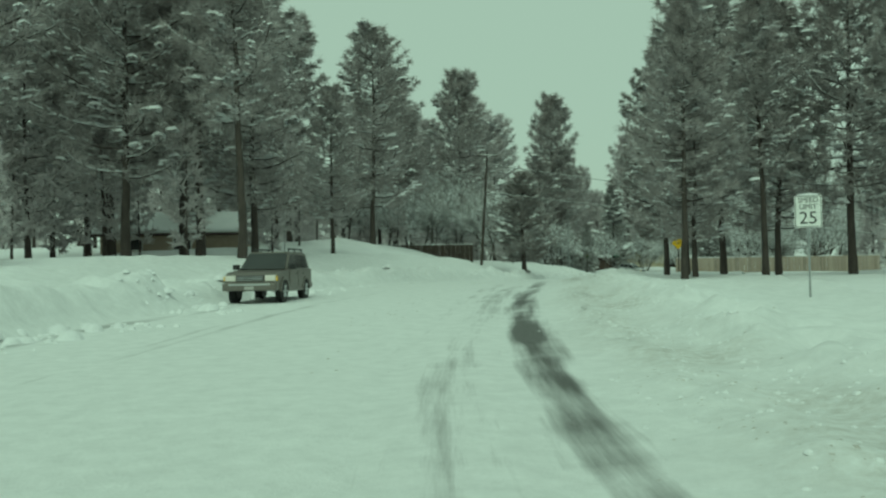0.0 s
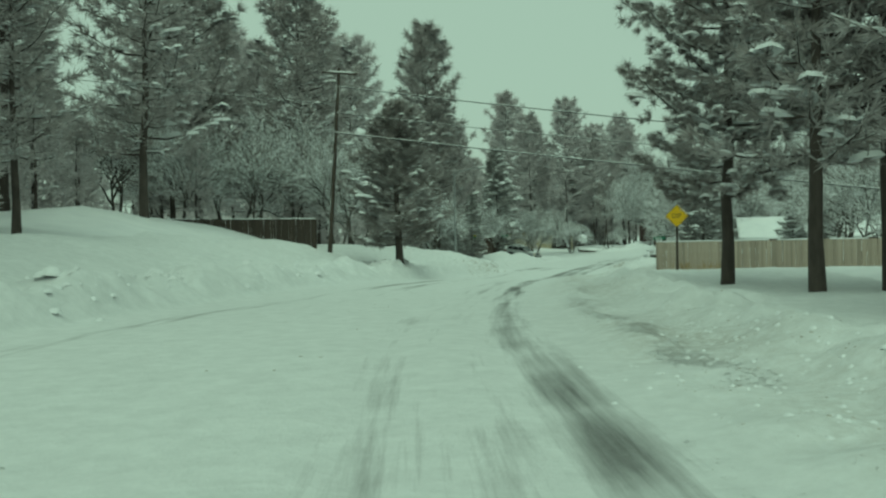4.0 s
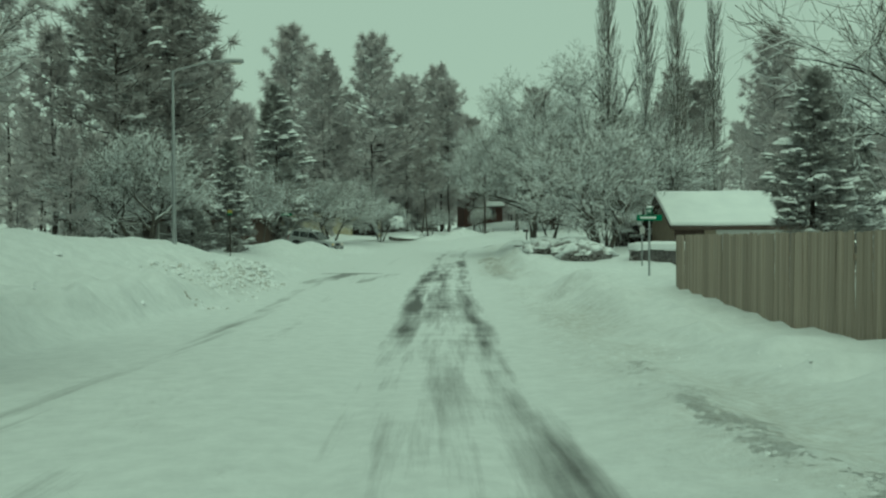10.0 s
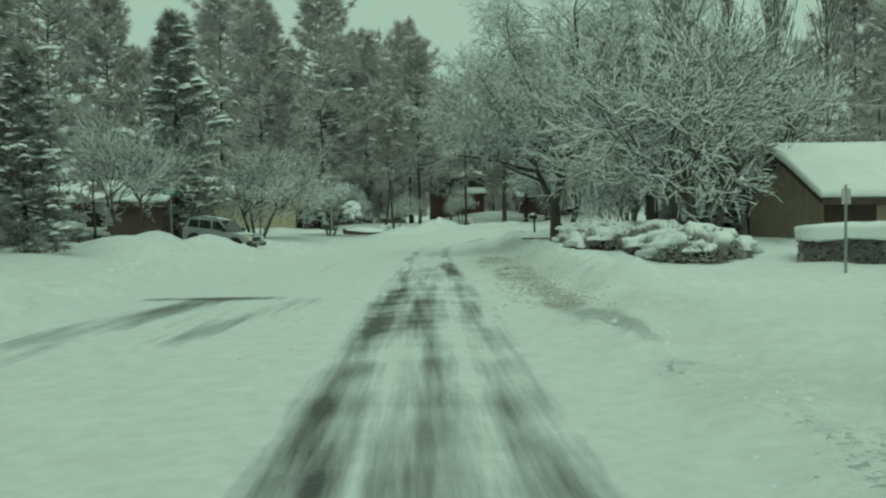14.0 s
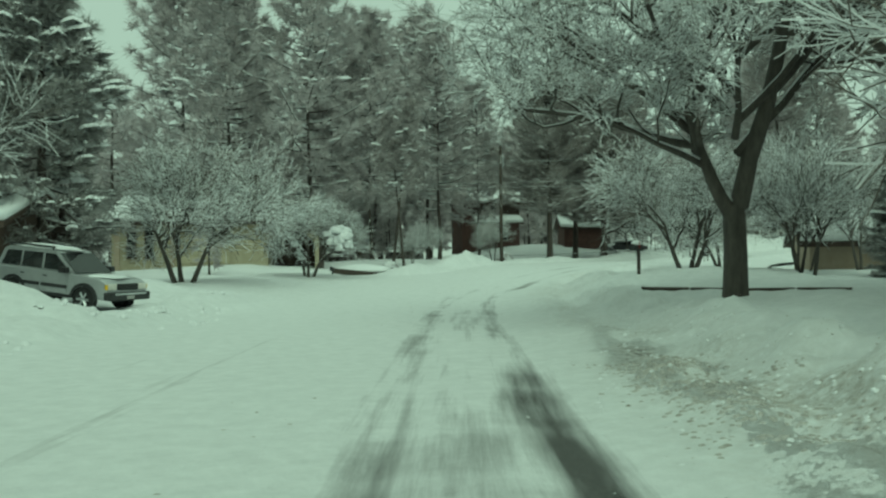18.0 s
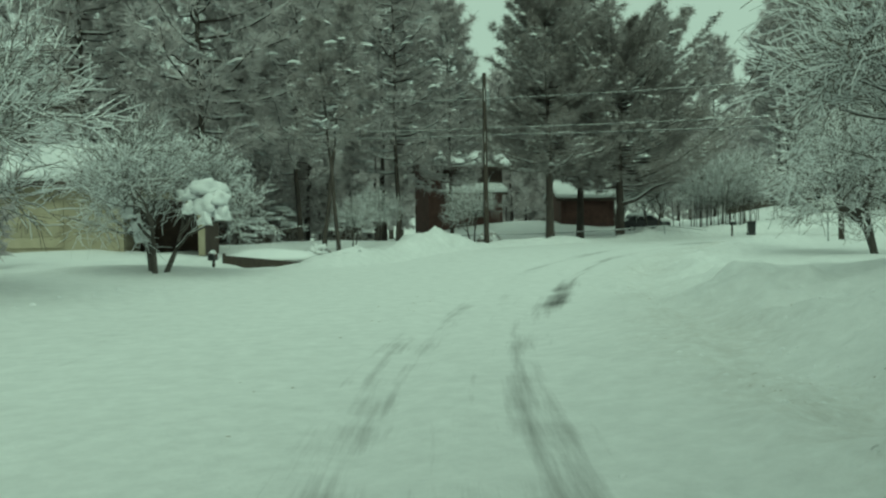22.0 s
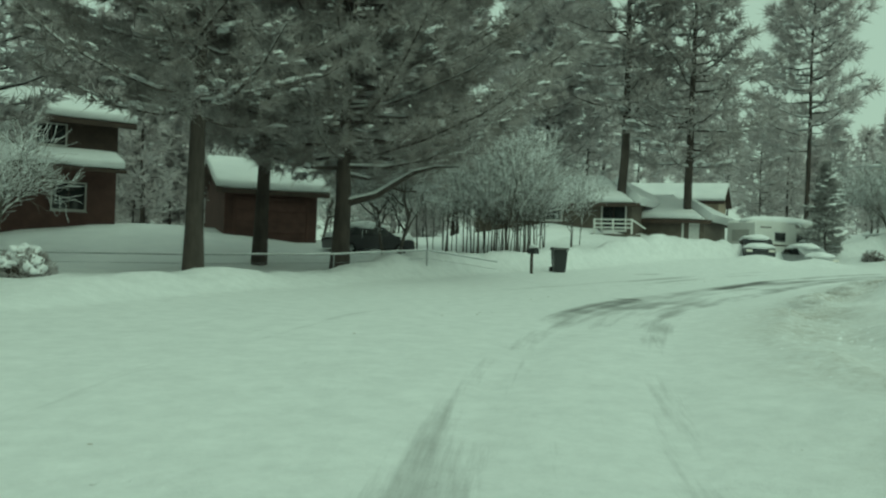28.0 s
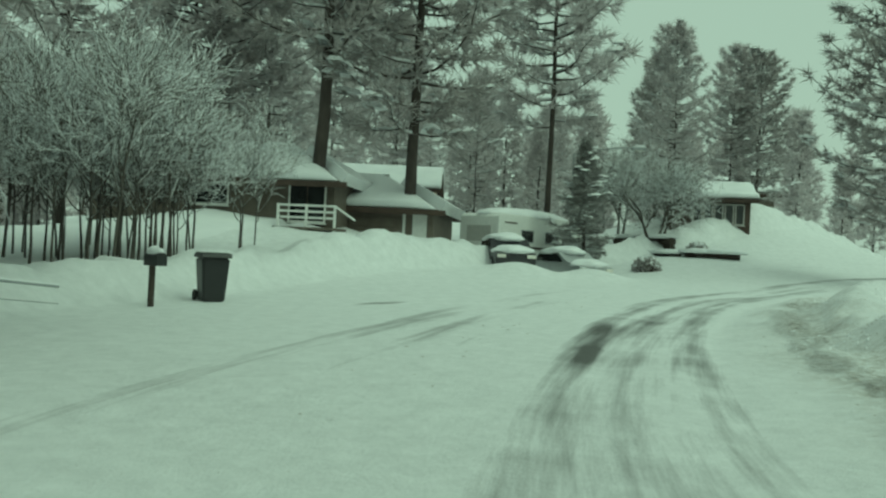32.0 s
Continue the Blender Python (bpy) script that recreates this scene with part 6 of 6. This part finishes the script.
def suv(label, m, paint, lower, snow, length=4.6, boxy=True, rack=True):
    """A five-door off-road estate that looks to +x: body, glasshouse, doors, lamps, bumpers, wheels."""
    c = thing("suv", m, label, "car", "cars")
    L, W = length, 0.9
    body = [(-L / 2, 0.55), (-L / 2 + 0.02, 1.08), (-L / 2 + 0.1, 1.14), (L * 0.16, 1.12), (L * 0.44, 1.04), (L / 2 - 0.02, 0.92), (L / 2, 0.62), (L / 2 - 0.08, 0.42), (-L / 2 + 0.1, 0.42)]
    bm = prism(body, 2 * W, "y")
    bmesh.ops.bevel(bm, geom=bm.edges[:], offset=0.06, segments=3, affect="EDGES", profile=0.6)
    part("body", bm, paint, c, smooth=False)
    top = [(-L / 2 + 0.08, 1.1), (-L / 2 + 0.26, 1.70), (-L / 2 + 0.5, 1.76), (L * 0.03, 1.74), (L * 0.21, 1.1)]
    bm = prism(top, 2 * W - 0.1, "y")
    for v in bm.verts:
        v.co.y *= 1 - 0.16 * max(0, (v.co.z - 1.1) / 0.65)
    bmesh.ops.bevel(bm, geom=bm.edges[:], offset=0.05, segments=2, affect="EDGES")
    part("cabin", bm, paint, c)
    lean = lambda z, o: (W - 0.05) * (1 - 0.16 * (z - 1.1) / 0.65) + o
    for sgn in (-1, 1):
        for q in ([(-L * 0.43, 1.17), (-L * 0.40, 1.62), (-L * 0.275, 1.64), (-L * 0.265, 1.17)], [(-L * 0.25, 1.17), (-L * 0.255, 1.64), (-L * 0.09, 1.65), (-L * 0.075, 1.17)], [(-L * 0.055, 1.17), (-L * 0.065, 1.65), (L * 0.02, 1.64), (L * 0.165, 1.17)]):
            bm = bmesh.new()
            vs = [[bm.verts.new((a, sgn * lean(b, o), b)) for a, b in q] for o in (-0.01, 0.012)]
            bm.faces.new(vs[0]), bm.faces.new(vs[1])
            for k in range(4):
                bm.faces.new((vs[0][k], vs[0][(k + 1) % 4], vs[1][(k + 1) % 4], vs[1][k]))
            part("side_window", bm, GLASS, c)
        for a, b in ((-L * 0.25, -L * 0.075), (-L * 0.055, L * 0.165)):
            door = part("door", box((a, sgn * (W + 0.002), 0.5, b, sgn * (W + 0.014), 1.08), bevel=0.004), paint, c)
            part("handle", box((a + 0.06, sgn * (W + 0.015), 0.95, a + 0.2, sgn * (W + 0.035), 0.985)), BLACK, door)
            part("rub_strip", box((a, sgn * (W + 0.015), 0.64, b, sgn * (W + 0.03), 0.74)), lower, door)
        part("mirror", box((L * 0.12, sgn * (W + 0.02), 1.12, L * 0.18, sgn * (W + 0.2), 1.3), bevel=0.02), BLACK, c)
        for wx in (-L * 0.30, L * 0.31):
            arch = [(wx + 0.52 * math.cos(a), 0.38 + 0.5 * math.sin(a)) for a in np.linspace(0, math.pi, 11)]
            inner = [(wx + 0.42 * math.cos(a), 0.38 + 0.41 * math.sin(a)) for a in np.linspace(math.pi, 0, 11)]
            bm = prism(arch + inner, 0.07, "y")
            bmesh.ops.translate(bm, verts=bm.verts, vec=(0, sgn * (W + 0.01), 0))
            part("wheel_arch", bm, lower, c)
            bm = prism([(wx + 0.42 * math.cos(a), 0.36 + 0.42 * math.sin(a)) for a in np.linspace(0, 2 * math.pi, 20, endpoint=False)], 0.03, "y")
            bmesh.ops.translate(bm, verts=bm.verts, vec=(0, sgn * (W - 0.005), 0))
            part("wheel_well", bm, BLACK, c)
            wheel(c, wx, sgn * (W - 0.1), 0.38)
        lamp = part("headlamp", box((L / 2 - 0.12, sgn * 0.5, 0.74, L / 2 + 0.012, sgn * 0.86, 0.93), bevel=0.02), LAMPGLASS, c)
        part("indicator", box((L / 2 - 0.1, sgn * 0.87, 0.75, L / 2 - 0.01, sgn * 0.91, 0.9)), SIGNYELLOW, lamp)
        part("tail_lamp", box((-L / 2 - 0.012, sgn * 0.72, 0.8, -L / 2 + 0.05, sgn * 0.88, 1.12)), REDLENS, c)
        part("sill", box((-L * 0.2, sgn * (W - 0.1), 0.36, L * 0.2, sgn * (W + 0.03), 0.46), bevel=0.02), lower, c)
        if rack:
            r = part("roof_rail", rod((-L * 0.42, sgn * 0.62, 1.84), (-L * 0.02, sgn * 0.62, 1.84), 0.03), BLACK, c)
            for q in (-L * 0.4, -L * 0.2, -L * 0.03):
                part("foot", rod((q, sgn * 0.62, 1.74), (q, sgn * 0.62, 1.84), 0.025), BLACK, r)
    bm = bmesh.new()
    pts = [(L * 0.205, -0.78, 1.13), (L * 0.205, 0.78, 1.13), (L * 0.045, 0.68, 1.68), (L * 0.045, -0.68, 1.68)]
    vs = [[bm.verts.new((a + o, b, z + o * 0.4)) for a, b, z in pts] for o in (0.0, 0.022)]
    bm.faces.new(vs[0]), bm.faces.new(vs[1])
    for k in range(4):
        bm.faces.new((vs[0][k], vs[0][(k + 1) % 4], vs[1][(k + 1) % 4], vs[1][k]))
    part("windscreen", bm, GLASS, c)
    part("rear_window", box((-L / 2 + 0.1, -0.6, 1.2, -L / 2 + 0.2, 0.6, 1.58)), GLASS, c)
    grille = part("grille", box((L / 2 - 0.05, -0.46, 0.73, L / 2 + 0.008, 0.46, 0.93), bevel=0.01), BLACK, c)
    for k in range(3):
        part("bar", box((L / 2 + 0.009, -0.44, 0.765 + k * 0.055, L / 2 + 0.02, 0.44, 0.785 + k * 0.055)), CHROME if paint is TAUPE else lower, grille)
    part("front_bumper", box((L / 2 - 0.12, -0.92, 0.42, L / 2 + 0.14, 0.92, 0.68), bevel=0.05), lower, c)
    part("chrome_strip", box((L / 2 + 0.141, -0.7, 0.60, L / 2 + 0.15, 0.7, 0.66)), CHROME, c)
    part("rear_bumper", box((-L / 2 - 0.12, -0.9, 0.42, -L / 2 + 0.1, 0.9, 0.62), bevel=0.04), lower, c)
    part("number_plate", box((L / 2 + 0.141, -0.16, 0.47, L / 2 + 0.15, 0.16, 0.57)), PALE, c)
    if snow:
        part("roof_snow", lump(-L * 0.19, 0, 1.77, L * 0.27, 0.7, 0.10 * snow, 3, 3), SNOW, c, "thin snow on the roof", smooth=True)
        part("bonnet_snow", lump(L * 0.33, 0, 1.07, L * 0.13, 0.72, 0.06 * snow, 4, 3), SNOW, c, "thin snow on the bonnet", smooth=True)
    return c


suv("silver off-road car with black bumpers parked in a snowy drive", pose(35.5, 152.1, on_ground(35.5, 152.1, 0.0), 0, 6, -45), SILVER, DARKPLASTIC, 1.0, 4.6)
x, y = -5.1, 29.9
suv("taupe off-road car with chrome grille on the snowy street", frame_at(x, y, on_ground(x, y, 0.03), -97), TAUPE, TAUPE, 0, 4.55)


def snowed_car(x, y, rz, paint, label, deep=1.0):
    z = on_ground(x, y, 0.3)
    c = thing("parked_car", frame_at(x, y, z, rz), label, "car", "cars")
    out = [(-2.1, 0.3), (-2.15, 0.8), (-1.6, 0.95), (-1.1, 1.35), (0.4, 1.4), (1.0, 0.95), (2.05, 0.8), (2.15, 0.35)]
    part("body", prism(out, 1.7, "y", 0.06), paint, c)
    for sgn in (-1, 1):
        bm = prism([(-1.35, 0.97), (-1.0, 1.29), (0.33, 1.33), (0.75, 0.97)], 0.02, "y")
        bmesh.ops.translate(bm, verts=bm.verts, vec=(0, sgn * 0.862, 0))
        part("side_window", bm, GLASS, c)
        for wx in (-1.3, 1.3):
            wheel(c, wx, sgn * 0.78, 0.32, 0.2)
        part("headlamp", box((2.08, sgn * 0.45, 0.6, 2.17, sgn * 0.8, 0.74)), LAMPGLASS, c)
    part("roof_snow", lump(-0.35, 0, 1.38, 1.15, 0.88, 0.3 * deep, 5, 3), SNOW, c, smooth=True)
    part("bonnet_snow", lump(1.5, 0, 0.85, 0.75, 0.86, 0.28 * deep, 6, 3), SNOW, c, smooth=True)
    part("boot_snow", lump(-1.7, 0, 0.88, 0.5, 0.84, 0.25 * deep, 7, 3), SNOW, c, smooth=True)


snowed_car(27.2, 154.0, -24, DARKCAR, "dark car buried in fresh snow beside a house")
snowed_car(117.3, 193.2, -150, DARKCAR, "dark car under a thick snow cover before a camper")
snowed_car(119.6, 191.0, -130, SILVER, "pale car heaped with snow at the roadside")
snowed_car(94.2, 202.8, -20, DARKCAR, "car hidden in snow behind a wire fence")

# camper
z = min(0.15, on_ground(120.4, 195.6, 0.1))
c = thing("camper", frame_at(120.45, 195.6, z, -17.8), "white camper with dark windows and snow on its roof", "camper")
bm = prism([(0, 0.5), (0, 2.55), (0.25, 2.7), (7.0, 2.7), (7.4, 2.1), (7.4, 0.6), (7.1, 0.5)], 2.3, "y", 0.05)
part("body", bm, WHITE, c)
for a, b in ((1.9, 2.9), (4.0, 5.1)):
    w = part("window", box((a, -1.175, 1.45, b, -1.152, 1.95), bevel=0.004), GLASS, c)
    part("frame", box((a - 0.05, -1.168, 1.4, b + 0.05, -1.151, 1.45), (a - 0.05, -1.168, 1.95, b + 0.05, -1.151, 2.0)), STEEL, w)
part("end_window", box((-0.02, -0.7, 1.35, -0.002, 0.7, 2.1), bevel=0.004), PALE, c)
part("stripe", box((0.1, -1.165, 1.1, 7.2, -1.152, 1.2)), DARKWALL, c)
part("stripe", box((0.5, -1.165, 2.25, 1.5, -1.152, 2.32)), DARKWALL, c)
part("door", box((5.6, -1.17, 0.6, 6.3, -1.152, 2.3), bevel=0.004), PALE, c)
for wx in (1.6, 5.4):
    for sgn in (-1, 1):
        wheel(c, wx, sgn * 1.05, 0.38)
part("roof_snow", lump(3.6, 0, 2.7, 3.75, 1.2, 0.42, 12, 3, 0.12), SNOW, c, "deep snow on the roof", smooth=True)

# flat trailer under snow
x0, y0, x1, y1 = 54.3, 183.4, 58.4, 181.6
z = on_ground((x0 + x1) / 2, (y0 + y1) / 2, 0.0)
c = thing("flat_trailer", frame_at((x0 + x1) / 2, (y0 + y1) / 2, z, math.degrees(math.atan2(y1 - y0, x1 - x0))), "dark flat trailer loaded with snow", "trailer")
part("bed", box((-2.2, -0.9, 0.3, 2.2, 0.9, 0.38)), DARKWOOD, c)
part("side_board", prism([(-2.2, 0.1), (2.2, -0.05), (2.2, 0.38), (-2.2, 0.85)], 0.06, "y"), DARKWOOD, c).location = (0, -0.92, 0)
part("side_board", box((-2.2, 0.9, 0.3, 2.2, 0.96, 0.6)), DARKWOOD, c)
part("end_post", box((2.08, -1.0, -0.1, 2.26, -0.84, 0.62)), DARKWOOD, c)
part("end_post", box((-2.26, -0.98, -0.05, -2.14, -0.86, 0.95)), DARKWOOD, c)
part("end_board", box((2.2, -0.84, 0.1, 2.25, 0.9, 0.5)), DARKWOOD, c)
for sgn in (-1, 1):
    wheel(c, -0.3, sgn * 0.78, 0.28, 0.18)
part("snow_load", lump(-0.2, 0.05, 0.62, 2.2, 0.92, 0.5, 14, 3, 0.15), SNOW, c, "smooth snow load", smooth=True)
